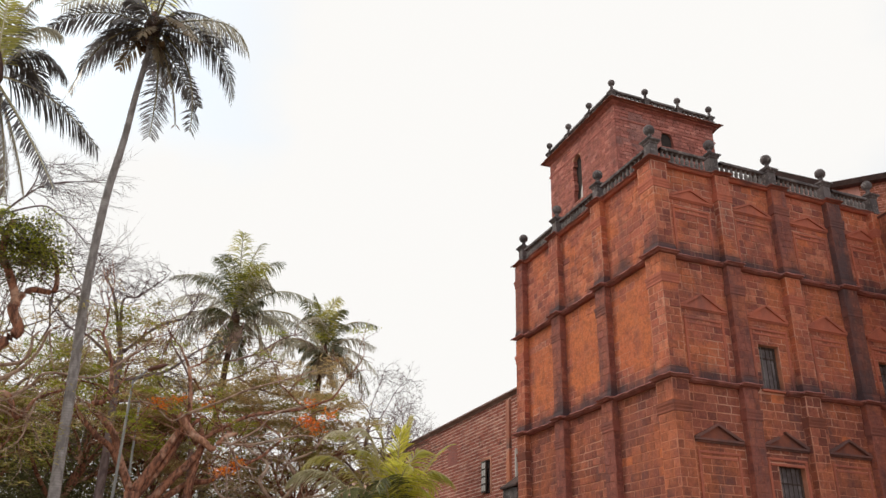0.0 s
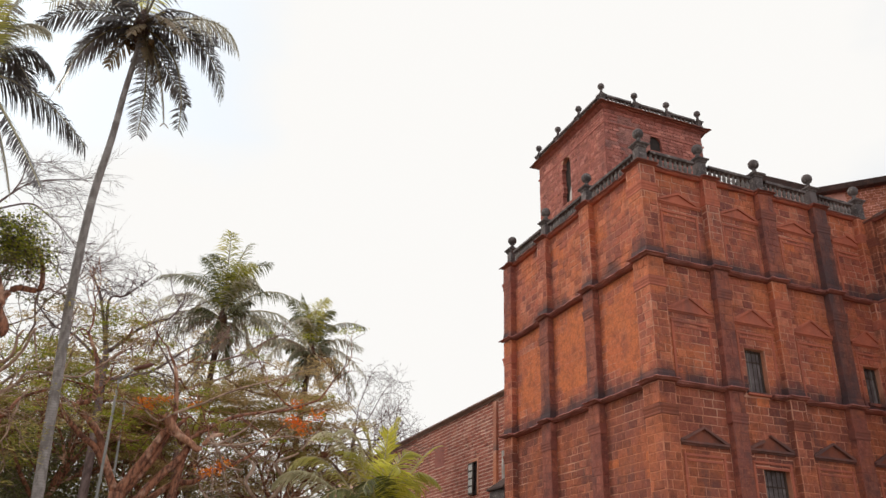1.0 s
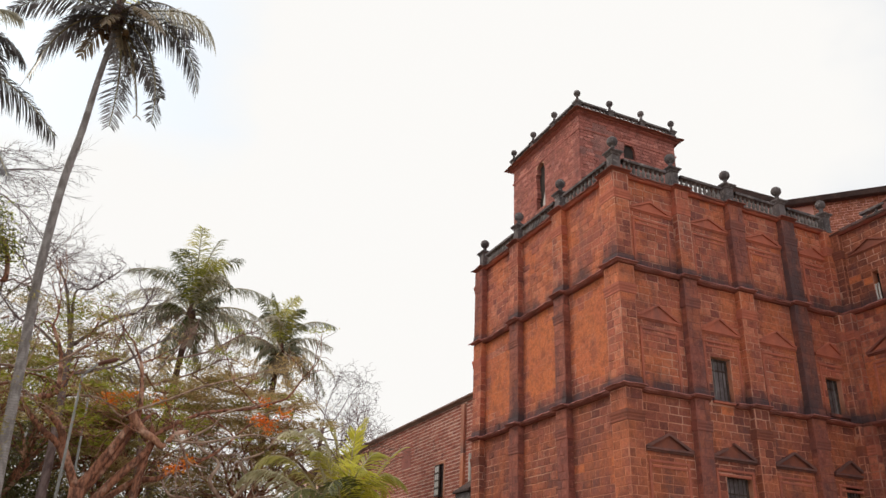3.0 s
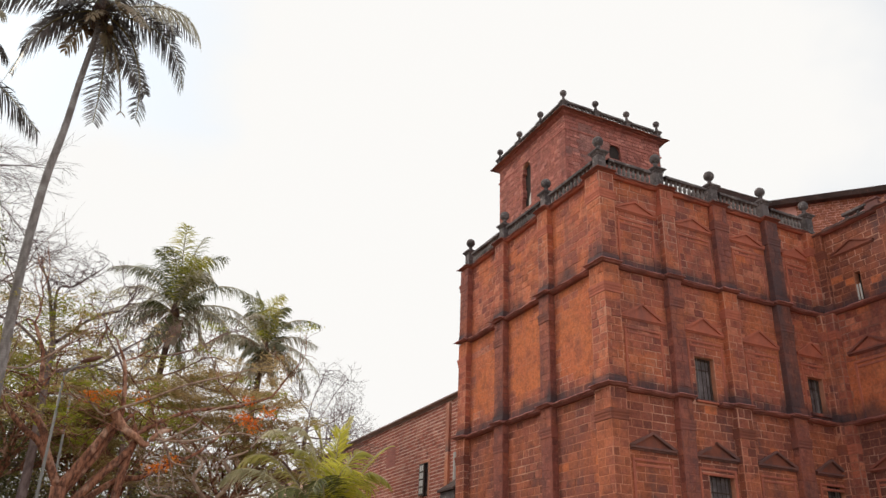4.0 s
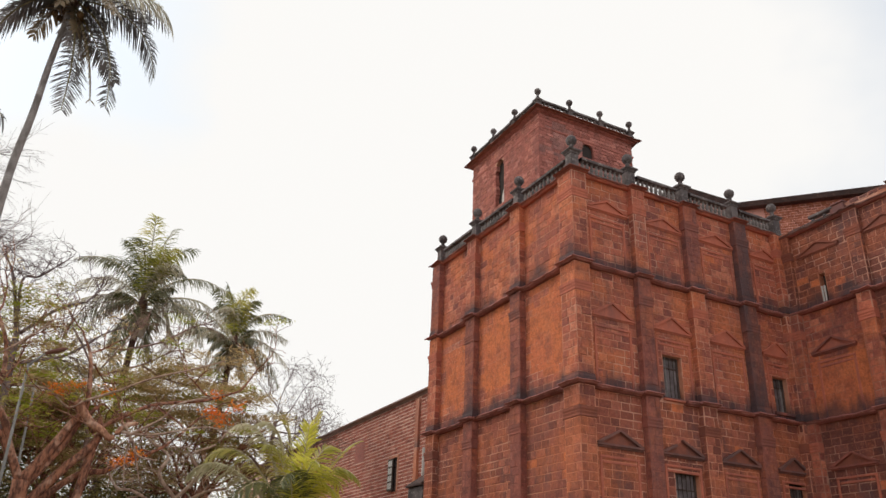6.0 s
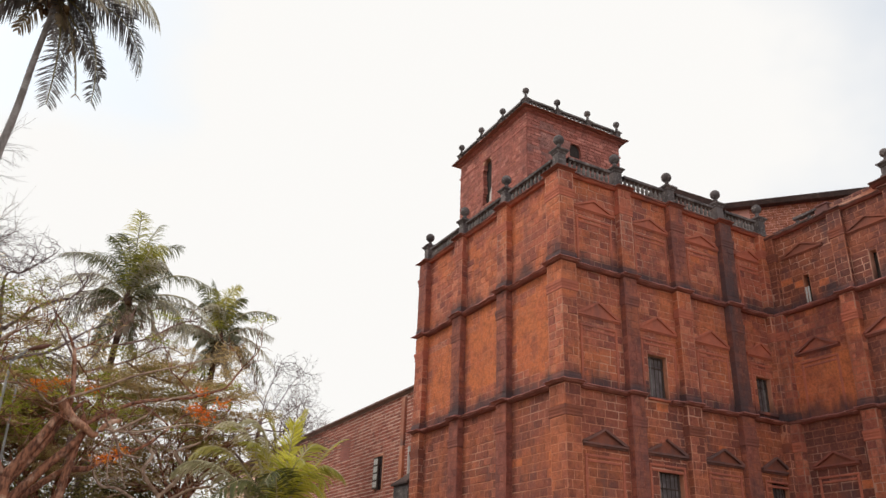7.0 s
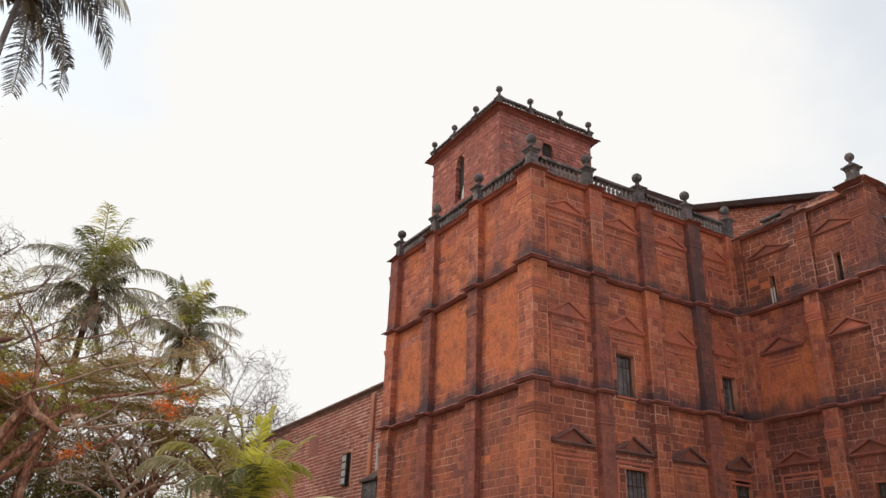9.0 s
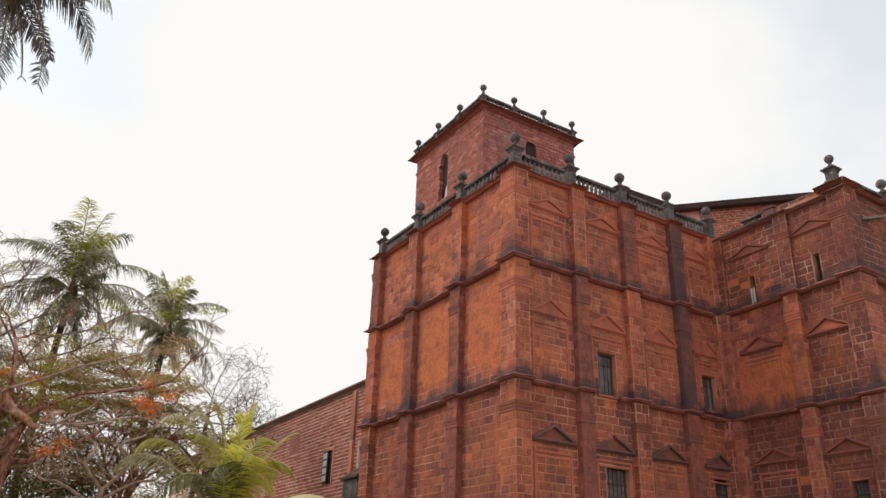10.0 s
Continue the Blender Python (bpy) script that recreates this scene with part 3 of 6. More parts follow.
def pediment(owner, F, sc, zb, half, high, d0, mat, out=0.115, broken=False, field=None):
    """A small gabled hood: base moulding, two rakes and the field between them."""
    m = Mesh()
    F.prism(m, [(sc - half * 0.86, zb + 0.03), (sc + half * 0.86, zb + 0.03), (sc, zb + high * 0.88)], d0 - 0.05, d0 + 0.035)
    ob = part("pediment", m, field or M_TRIM, owner)
    m = Mesh()
    F.run(m, [(d0 - 0.05, zb - 0.08), (d0 + out * 0.45, zb - 0.08), (d0 + out * 0.6, zb - 0.04), (d0 + out, zb - 0.02), (d0 + out, zb + 0.05), (d0 - 0.05, zb + 0.06)], sc - half, sc + half)
    part("base_moulding", m, mat, ob)
    t = 0.075
    for side in (-1, 1):
        m = Mesh()
        foot = 0.42 if broken and side < 0 else 0.0
        a = (sc + side * half * 1.03 * (1 - foot * 0.0), zb + 0.06)
        b = (sc, zb + high)
        if foot:
            b = (sc + side * half * 0.34, zb + high * 0.66)
        q = [a, (a[0] - side * 0.22, a[1]), (b[0], b[1] - t), b] if not foot else [a, (a[0] - side * 0.22, a[1]), (b[0] - side * 0.05, b[1] - t), b]
        area = sum(q[i][0] * q[(i + 1) % 4][1] - q[(i + 1) % 4][0] * q[i][1] for i in range(4))
        F.prism(m, q if area > 0 else q[::-1], d0 - 0.05, d0 + out + 0.012)
        part("rake", m, mat, ob)
    return ob


def niche(owner, F, sc, half, z0, z1, d0, mat):
    """A flat moulded frame under a hood: two jambs and a double lintel."""
    for side in (-1, 1):
        m = Mesh()
        a, b = sorted((sc + side * half, sc + side * (half - 0.10)))
        F.block(m, a, b, d0 - 0.05, d0 + 0.035, z0, z1, 0.012)
        part("jamb", m, mat, owner)
    for k, (z, out) in enumerate(((z1, 0.04), (z1 - 0.17, 0.03))):
        m = Mesh()
        w = half - 0.002 if k == 0 else half - 0.135
        F.block(m, sc - w, sc + w, d0 - 0.05, d0 + out, z + 0.003, z + 0.085, 0.012)
        part("lintel", m, mat, owner)


def window(owner, F, s0, s1, z0, z1, d0, bars=3, pale=-1):
    """A deep window: wooden frame, dusty pane, iron bars, a sill."""
    m = Mesh()
    f = 0.07
    for a, b, c, e in ((s0, s0 + f, z0, z1), (s1 - f, s1, z0, z1), (s0 + f, s1 - f, z0, z0 + f), (s0 + f, s1 - f, z1 - f, z1)):
        F.box(m, a, b, d0 - 0.28, d0 - 0.20, c, e)
    ob = part("window", m, M_WOOD, owner, "dark weathered wooden window frame")
    m = Mesh()
    F.box(m, s0 + f, s1 - f, d0 - 0.262, d0 - 0.25, z0 + f, z1 - f)
    part("pane", m, M_GLASS, ob)
    m = Mesh()
    F.box(m, s0 + f, s1 - f, d0 - 0.245, d0 - 0.215, z0 + (z1 - z0) * 0.72, z0 + (z1 - z0) * 0.72 + 0.05)
    part("transom", m, M_WOOD, ob)
    for i in range(bars):
        m = Mesh()
        s = s0 + f + (s1 - s0 - 2 * f) * (i + 1) / (bars + 1)
        tube(m, [Vector(F.p(s, d0 - 0.18, z0 + 0.02)), Vector(F.p(s, d0 - 0.18, z1 - 0.02))], [0.014, 0.014], 6)
        part("bar", m, M_IRON if i == pale else M_BAR, ob)
    return ob


BALUSTER = [(0.085, 0.0), (0.085, 0.05), (0.045, 0.08), (0.075, 0.17), (0.085, 0.24), (0.05, 0.36), (0.04, 0.41), (0.075, 0.44), (0.075, 0.48)]


def balusters(name, mat, scale=1.0, high=1.0):
    m = Mesh()
    lathe(m, 0, 0, [(r * scale, z * high) for r, z in BALUSTER], 8)
    return m.data(name, mat, False)


def balustrade(owner, F, s0, s1, d, z, count, unit, high=0.70, deep=0.13, mat=None):
    """Lower rail, upper rail and the turned posts between them."""
    mat = mat or M_GREY
    m = Mesh()
    F.block(m, s0, s1, d - deep, d + deep, z, z + 0.13, 0.02)
    ob = part("balustrade", m, mat, owner, "blackened grey stone balustrade")
    m = Mesh()
    F.block(m, s0, s1, d - deep, d + deep + 0.02, z + high - 0.12, z + high, 0.02)
    F.box(m, s0, s1, d - deep - 0.01, d + deep - 0.03, z + high - 0.118, z + high + 0.01)
    part("top_rail", m, mat, ob)
    for i in range(count):
        b = new("baluster", unit)
        b.parent = ob
        b.location = F.p(s0 + (s1 - s0) * (i + 0.5) / count, d, z + 0.125)
    return ob


def finial(owner, x, y, z, r, w, high, mat, neck=0.16):
    """A square pedestal with a flared cap, a neck and a stone ball."""
    m = Mesh()
    square(m, x, y, [(w * 0.84, z), (w * 0.84, z + 0.10), (w * 0.66, z + 0.14), (w * 0.66, z + high - 0.24), (w * 0.78, z + high - 0.21), (w * 0.78, z + high - 0.17),
                     (w * 1.06, z + high - 0.10), (w * 1.06, z + high - 0.05), (w * 0.68, z + high - 0.03), (w * 0.64, z + high + 0.04), (w * 0.40, z + high + 0.07), (w * 0.26, z + high + 0.12)])
    ob = part("finial", m, mat, owner, "blackened stone pedestal with ball finial")
    m = Mesh()
    c = z + high + 0.10 + neck + r * 0.85
    prof = [(r * 0.5, z + high + 0.10), (r * 0.36, z + high + 0.10 + neck * 0.5), (r * 0.42, c - r * 0.93)]
    prof += [(r * math.cos(w_), c + r * math.sin(w_)) for w_ in [radians(q) for q in range(-64, 90, 14)]] + [(r * 0.05, c + r)]
    lathe(m, x, y, prof, 14)
    part("ball", m, mat, ob, smooth=True)
    return ob


# ---------------------------------------------------------------- ground
gm = Mesh()
gm.add([(-3000, -3000, 0), (3000, -3000, 0), (3000, 3000, 0), (-3000, 3000, 0)], [(0, 1, 2, 3)])
ground = part("ground", gm, M_GROUND, None)
tagged(ground, "dry earth and thin grass around the church", "ground", kind="structure")

# ---------------------------------------------------------------- the church
Z1, Z2, Z3 = 8.75, 13.2, 16.92          # tops of the three cornices
SOUTH = Face(-0.2, 0.0, (1, 0), (0, -1))
WEST = Face(-0.2, 0.0, (0, 1), (-1, 0))
church = thing("church", "red laterite church block with three storeys of pilasters and cornices", "church", (5.0, 5.0, 0))
stones = Masonry(church, M_BLOCK, 0, 5)
low_stones = Masonry(church, M_BLOCK_LOW, 255, 25)
black_stones = Masonry(church, M_BLOCK_BLACK, 30, 6)
soot_stones = Masonry(church, M_BLOCK_SOOT, 20, 8)
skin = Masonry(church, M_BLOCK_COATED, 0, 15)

# south face ------------------------------------------------
S_PILS = [(0.0, 0.50), (2.72, 3.32), (5.35, 6.03), (8.14, 8.80), (10.5, 10.85)]
S_BAYS = [1.62, 4.40, 7.18, 9.95]
S_WIN2 = {1: (3.86, 4.76, 8.80, 10.38), 3: (9.50, 10.30, 9.05, 10.46)}
S_WIN1 = {1: (4.00, 5.12, 4.1, 6.26), 3: (9.60, 10.56, 4.3, 6.40)}
holes = [*S_WIN2.values(), *S_WIN1.values()]
m = Mesh(True)
SOUTH.wall(m, 0.13, 11.25, -0.75, REC, 0.0, Z3 - 0.05, holes)
part("wall", m, M_MORTAR, church, "bare laterite wall with pale mortar joints")
for h in holes:
    window(church, SOUTH, *h, REC, 3 if h[2] > 8 else 4, (0 if h[0] < 6 else 2) if h[2] > 8 else -1)
    m = Mesh()
    SOUTH.block(m, h[0] - 0.12, h[1] + 0.12, REC - 0.3, REC + 0.10, h[2] - 0.12, h[2] - 0.004, 0.02)
    part("sill", m, M_TRIM, church)

cut = (3.5, 4.72)                       # the first cornice is broken off under this window
cornice(church, SOUTH, Z1, 0.0, 10.85, (1, -1), S_PILS[:4], [cut], proj=0.15)
cornice(church, SOUTH, Z2, 0.0, 10.85, (1, -1), S_PILS[:4], proj=0.14)
cornice(church, SOUTH, Z3, 0.0, 10.85, (1, -1), S_PILS[:4], proj=0.12, lip=M_CORNICE, mat=M_TRIM)

DARK_S = {(2, 2): M_CORNICE, (3, 2): M_BLACK, (3, 1): M_BLACK, (1, 1): M_CORNICE, (2, 1): M_TRIM, (3, 0): M_CORNICE, (1, 0): M_CORNICE}
for k, (a, b) in enumerate(S_PILS):
    for f, (z0, z1) in enumerate(((0.0, Z1), (Z1, Z2), (Z2, Z3))):
        mat = DARK_S.get((k, f), M_TRIM if f else M_TRIM_BROWN)
        pilaster(church, SOUTH, a, b, z0, z1 - 0.40, mat, black_stones if mat is M_BLACK else (soot_stones if mat is M_CORNICE else (low_stones if f == 0 else stones)),
                 (0.0, 12.0, 5.0, 7.9) if f == 0 and k < 2 else ((0, 12.0, 9.0, 14.5) if mat is M_BLACK else None), e0=1 if k == 0 else 0, foot=M_SOOT if f else None)

for k, sc in enumerate(S_BAYS):
    half = 0.98 if k < 3 else 0.86
    a, b = S_PILS[k][1] + 0.01, S_PILS[k + 1][0] - 0.01
    for f, (z0, z1, zb, high) in enumerate(((0.0, Z1, 6.78, 0.56), (Z1, Z2, 11.32, 0.60), (Z2, Z3, 15.58, 0.48))):
        pediment(church, SOUTH, sc, zb, half, high, REC, M_HOOD if f == 0 else M_TRIM, 0.14 if f == 0 else 0.09, broken=(k == 1 and f == 0), field=None if f else M_TRIM_BROWN)
        niche(church, SOUTH, sc, half - 0.14, z0 + 0.02 if f else 3.6, zb - 0.42, REC, M_TRIM)
        gone = [(h[0] - 0.02, h[1] + 0.02, h[2] - 0.14, h[3]) for h in holes]
        low = 0.5 if f == 0 else z0 + 0.06
        bare = lambda s, z, r: r.random() > 0.02
        if f:
            soot_stones.lay(SOUTH, a, b, REC, low, low + 0.285, gone)
            soot_stones.lay(SOUTH, a, b, REC, low + 0.285, low + 0.57, gone, mask=lambda s, z, r: noise.noise(Vector((s * 1.3, f, 2.0))) > 0.1)
            gone.append((a, b, low, low + 0.285))
            low += 0.285
        (stones if f else low_stones).lay(SOUTH, a, b, REC, low, z1 - 0.14, gone, near=(0.0, 3.6, 4.2, 8.4) if f == 0 and k == 0 else None, mask=bare, skin=skin)

# west face -------------------------------------------------
W_PILS = [(0.0, 0.70), (3.42, 4.11), (6.98, 7.69), (10.38, 10.97)]
m = Mesh(True)
WEST.wall(m, 0.125, 10.85, -0.75, REC, 0.0, Z3 - 0.05, [])
part("wall", m, M_MORTAR, church, "red plastered wall with bare laterite courses")
for z, proj in ((Z1, 0.17), (Z2, 0.16), (Z3, 0.13)):
    cornice(church, WEST, z, 0.0, 10.97, (1, 1), W_PILS, proj=proj, lip=M_CORNICE if z == Z3 else None, mat=M_TRIM if z == Z3 else None)
DARK_W = {(2, 0): M_CORNICE, (1, 0): M_CORNICE, (1, 1): M_SOOT, (2, 1): M_SOOT, (3, 2): M_CORNICE}
for k, (a, b) in enumerate(W_PILS):
    for f, (z0, z1) in enumerate(((0.0, Z1), (Z1, Z2), (Z2, Z3))):
        pilaster(church, WEST, a, b, z0, z1 - 0.40, DARK_W.get((k, f), M_TRIM if f else M_TRIM_BROWN), soot_stones if (k, f) in DARK_W else (stones if f else low_stones),
                 (0.0, 1.1, 4.6, 7.9) if f == 0 and k == 0 else None, e0=1 if k == 0 else 0, e1=1 if k == 3 else 0, foot=M_SOOT if f else None)
for k in range(3):
    a, b = W_PILS[k][1] + 0.01, W_PILS[k + 1][0] - 0.01
    for f, (z0, z1) in enumerate(((0.0, Z1), (Z1, Z2), (Z2, Z3))):
        if f == 1:
            # plaster still covers the middle of the bays; blocks show along their feet and edges
            mid, wid = (a + b) / 2, (b - a) / 2
            m1 = lambda s, z, r: (z - z0 < 0.85 + 0.35 * noise.noise(Vector((s, 0.3, 7.7 + k)))) or (abs(s - mid) > wid * 0.80 and noise.noise(Vector((s * 2, z, 4.0))) > 0.0) or (z > z1 - 0.95 and noise.noise(Vector((s, z * 2, 8.0))) > 0.1)
            soot_stones.lay(WEST, a, b, REC, z0 + 0.06, z0 + 0.385)
            stones.lay(WEST, a, b, REC, z0 + 0.385, z1 - 0.14, mask=m1, skin=skin)
        else:
            m2 = lambda s, z, r: noise.noise(Vector((s * 0.7 + k, 5.0 + f, z * 0.7))) < 0.30 or r.random() < 0.4
            (stones if f else low_stones).lay(WEST, a, b, REC, 0.5 if f == 0 else z0 + 0.06, z1 - 0.14, mask=m2, skin=skin, near=(0.0, 3.6, 4.2, 8.4) if f == 0 and k == 0 else None)
stones.finish()
low_stones.finish("courses of rust-brown laterite blocks")
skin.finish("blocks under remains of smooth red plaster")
soot_stones.finish("courses of sooty laterite above the ledges")
black_stones.finish("courses of laterite blackened by algae")

# flat roof, and the walls that close the block behind
m = Mesh()
SOUTH.box(m, 0.75, 10.8, -10.3, -0.75, Z3 - 0.35, Z3 - 0.15)
part("roof_terrace", m, M_TILE, church)
m = Mesh()
SOUTH.box(m, 0.75, 10.85, -10.97, -10.3, 0.0, Z3 - 0.05)
SOUTH.box(m, 10.2, 10.85, -10.3, -0.75, 0.0, Z3 - 0.4)
part("back_wall", m, M_MORTAR, church)

# parapet ---------------------------------------------------
BAL = balusters("baluster", M_BALUSTER)
S_BALLS = [(-0.02, 0.22), (2.72, 0.2), (5.50, 0.2), (8.30, 0.2), (10.84, 0.2)]
W_BALLS = [(0.0, 3.95), (0.0, 7.45), (0.0, 10.85)]
for x, y in S_BALLS + W_BALLS:
    finial(church, x, y, Z3 + 0.02, 0.215, 0.275, 0.98, M_GREY)
for (x0, _), (x1, _) in zip(S_BALLS, S_BALLS[1:]):
    balustrade(church, SOUTH, x0 + 0.2 + 0.36, x1 + 0.2 - 0.36, -0.2, Z3 + 0.04, 9, BAL)
for y0, y1 in ((0.22, 3.95), (3.95, 7.45), (7.45, 10.85)):
    balustrade(church, WEST, y0 + 0.36, y1 - 0.36, -0.2, Z3 + 0.04, 11, BAL)

# ---------------------------------------------------------------- the wing beside it
wing = thing("church_wing", "projecting red laterite church wing with hooded blind niches", "church", (13.0, -3.0, 0))
wing_stones = Masonry(wing, M_BLOCK, 290, 9)
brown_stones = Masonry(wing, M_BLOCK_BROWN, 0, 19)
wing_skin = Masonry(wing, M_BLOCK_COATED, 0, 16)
WING = Face(10.65, 0.0, (0, -1), (-1, 0))
FRONT = Face(10.65, -6.3, (1, 0), (0, -1))
G_PILS = [(0.16, 0.55), (3.22, 3.82), (5.65, 6.3)]
G_BAYS = [1.76, 4.72]
slits = [(1.62, 1.90, 13.32, 14.52), (4.56, 4.86, 13.34, 14.50)]
G_HOLES = [*slits, (4.55, 5.2, 4.2, 5.94)]
m = Mesh(True)
WING.wall(m, 0.0, 3.4, -0.75, REC, 0.0, Z2 - 0.1, [])
part("wall", m, M_MORTAR_DARK, wing, "red laterite wall with remains of plaster")
m = Mesh(True)
WING.wall(m, 3.4, 6.18, -0.75, REC, 0.0, Z2 - 0.1, G_HOLES[2:])
part("outer_wall", m, M_MORTAR_DARK, wing, "weathered laterite wall, darkened to stand in for shade")
m = Mesh(True)
WING.wall(m, 0.0, 6.18, -0.75, REC, Z2 - 0.1, Z3 - 0.05, slits)
part("upper_wall", m, M_MORTAR_BROWN, wing, "bare brown laterite wall with pale joints")
window(wing, WING, *G_HOLES[2], REC, 3)
# near-black sheet added in each slit to paint in its depth of shade
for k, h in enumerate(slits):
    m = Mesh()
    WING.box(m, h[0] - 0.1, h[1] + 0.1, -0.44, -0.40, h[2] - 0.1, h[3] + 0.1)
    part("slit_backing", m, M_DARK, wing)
for s in (1.69, 1.81):
    m = Mesh()
    tube(m, [Vector(WING.p(s, -0.1, 13.34)), Vector(WING.p(s, -0.1, 13.98))], [0.035, 0.035], 8)
    part("pipe", m, M_PIPE, wing, "pale pipe stub in the slit window")
for z, proj in ((Z1, 0.15), (Z2, 0.14), (Z3 - 0.24, 0.10)):
    cornice(wing, WING, z, 0.0, 6.3, (-1, 1), G_PILS[1:], proj=proj, lip=M_HOOD if z > Z2 else None, step=0.12 if z > Z2 else None)
cornice(wing, WING, Z3 + 0.06, 5.35, 6.3, (0, 1), [(5.35, 6.3)], proj=0.14, lip=M_HOOD, step=0.10)
for k, (a, b) in enumerate(G_PILS):
    for f, (z0, z1) in enumerate(((0.0, Z1), (Z1, Z2), (Z2, Z3 - 0.24))):
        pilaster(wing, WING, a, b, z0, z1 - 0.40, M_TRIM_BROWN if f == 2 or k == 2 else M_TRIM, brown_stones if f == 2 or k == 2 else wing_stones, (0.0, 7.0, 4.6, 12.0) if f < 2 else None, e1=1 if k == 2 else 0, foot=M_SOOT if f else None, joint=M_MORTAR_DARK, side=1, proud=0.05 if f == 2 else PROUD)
for k, sc in enumerate(G_BAYS):
    half = 0.98
    a, b = G_PILS[k][1] + 0.01, G_PILS[k + 1][0] - 0.01
    for f, (z0, z1, zb, high) in enumerate(((0.0, Z1, 6.92, 0.52), (Z1, Z2, 11.34, 0.55), (Z2, Z3 - 0.24, 15.52, 0.45))):
        pediment(wing, WING, sc, zb, half, high, REC, M_CORNICE if f < 2 else M_TRIM_BROWN, out=0.13 if f < 2 else 0.08, field=None if f == 1 else M_TRIM_BROWN)
        if f < 2 and not (k == 1 and f == 1):
            niche(wing, WING, sc, half - 0.14, z0 + 0.02 if f else 3.6, zb - 0.42, REC, M_TRIM_BROWN if k else M_TRIM)
        gone = [(h[0] - 0.02, h[1] + 0.02, h[2] - 0.02, h[3] + 0.02) for h in G_HOLES]
        smooth = k == 0 and f == 1
        m3 = lambda s, z, r: r.random() > (1.0 if smooth and z < zb - 0.2 else 0.03)
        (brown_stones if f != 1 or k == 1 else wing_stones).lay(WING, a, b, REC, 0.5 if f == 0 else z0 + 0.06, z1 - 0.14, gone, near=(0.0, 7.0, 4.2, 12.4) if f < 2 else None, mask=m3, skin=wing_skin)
# its front, seen only as a sliver
m = Mesh()
FRONT.wall(m, 0.12, 12.0, -0.75, REC, 0.0, Z3 - 0.05, [])
part("front_wall", m, M_MORTAR_BROWN, wing)
for z, proj in ((Z1, 0.15), (Z2, 0.14), (Z3, 0.12)):
    cornice(wing, FRONT, z, 0.0, 12.0, (1, 0), [(0.0, 0.8), (3.0, 3.9)], proj=proj, lip=M_CORNICE if z == Z3 else None)
for a, b, e in ((0.0, 0.8, 1), (3.0, 3.9, 0)):
    for z0, z1 in ((0.0, Z1), (Z1, Z2), (Z2, Z3)):
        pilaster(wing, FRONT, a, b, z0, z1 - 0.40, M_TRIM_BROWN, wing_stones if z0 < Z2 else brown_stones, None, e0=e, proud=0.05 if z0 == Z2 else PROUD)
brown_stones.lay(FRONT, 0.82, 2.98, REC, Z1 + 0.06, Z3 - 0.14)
wing_stones.finish()
brown_stones.finish("weathered laterite courses, browned in place of the wing's shade")
wing_skin.finish("blocks under remains of smooth red plaster")
m = Mesh()
FRONT.prism(m, [(0.82, 15.50), (2.6, 16.13), (2.6, 16.21), (0.82, 15.58)], -0.2, 0.12)
part("rake", m, M_BALUSTER, wing, "pale weathered raking moulding")
m = Mesh()
FRONT.box(m, 0.75, 12.0, -6.2, -0.75, Z3 - 0.35, Z3 - 0.15)
part("roof_terrace", m, M_TILE, wing)
m = Mesh()
FRONT.box(m, 11.25, 12.0, -6.2, -0.75, 0, Z3 - 0.4)
FRONT.box(m, 0.75, 12.0, -6.9, -6.2, 0, Z3 - 0.3)
part("back_wall", m, M_MORTAR, wing)
finial(wing, 10.66, -6.02, Z3 + 0.06, 0.18, 0.27, 0.66, M_GREY)
finial(wing, 14.15, -6.05, Z3 + 0.02, 0.21, 0.32, 0.66, M_GREY)
balustrade(wing, FRONT, 0.66, 3.15, -0.25, Z3 + 0.04, 8, balusters("low_baluster", M_GREY, 1.0, 0.42), 0.42)
# low parapet over the first bay: a stub pier and a broken rail
m = Mesh()
WING.block(m, 0.5, 3.0, -0.42, -0.12, Z3 - 0.18, Z3 - 0.03, 0.02)
low = part("parapet", m, M_GREY, wing, "broken low parapet")
m = Mesh()
WING.block(m, 1.55, 2.95, -0.40, -0.14, Z3 + 0.15, Z3 + 0.27, 0.02)
part("rail", m, M_GREY, low)
for s in (1.7, 2.25, 2.8):
    b = new("baluster", balusters("low_baluster", M_GREY, 1.0, 0.42))
    b.parent = low
    b.location = WING.p(s, -0.27, Z3 - 0.04)
m = Mesh()
x, y, _ = WING.p(3.05, -0.25, 0)
square(m, x, y, [(0.30, Z3 - 0.2), (0.30, Z3 + 0.02), (0.24, Z3 + 0.05), (0.24, Z3 + 0.14), (0.29, Z3 + 0.18), (0.28, Z3 + 0.24), (0.1, Z3 + 0.30)])
part("pier", m, M_BLACK, wing)
m = Mesh()
WING.box(m, 3.3, 5.4, -0.6, -0.14, Z3 - 0.25, Z3 + 0.13)
solid = part("solid_parapet", m, M_MORTAR_DARK, wing, "low parapet of blocks darkened against the light they catch")
rj = random.Random(9)
for i in range(5):
    for off, z0, z1 in ((0.0, Z3 - 0.24, Z3 - 0.01), (0.2, Z3, Z3 + 0.16)):
        m = Mesh()
        a = 3.32 + i * 0.415 + off
        WING.block(m, a, min(a + 0.395, 5.39), -0.58, -0.12 - rj.uniform(0.0, 0.02), z0, z1 + rj.uniform(-0.02, 0.02), 0.025)
        # the black block colour here offsets the sun and sky light caught
        part("block", m, M_BLOCK_BLACK, solid)

# ---------------------------------------------------------------- raised crossing roof behind the parapets
cross = thing("crossing_roof", "raised brick drum with pink plaster and dark tiled eaves", "roof", (14, 4, Z3 - 0.3))
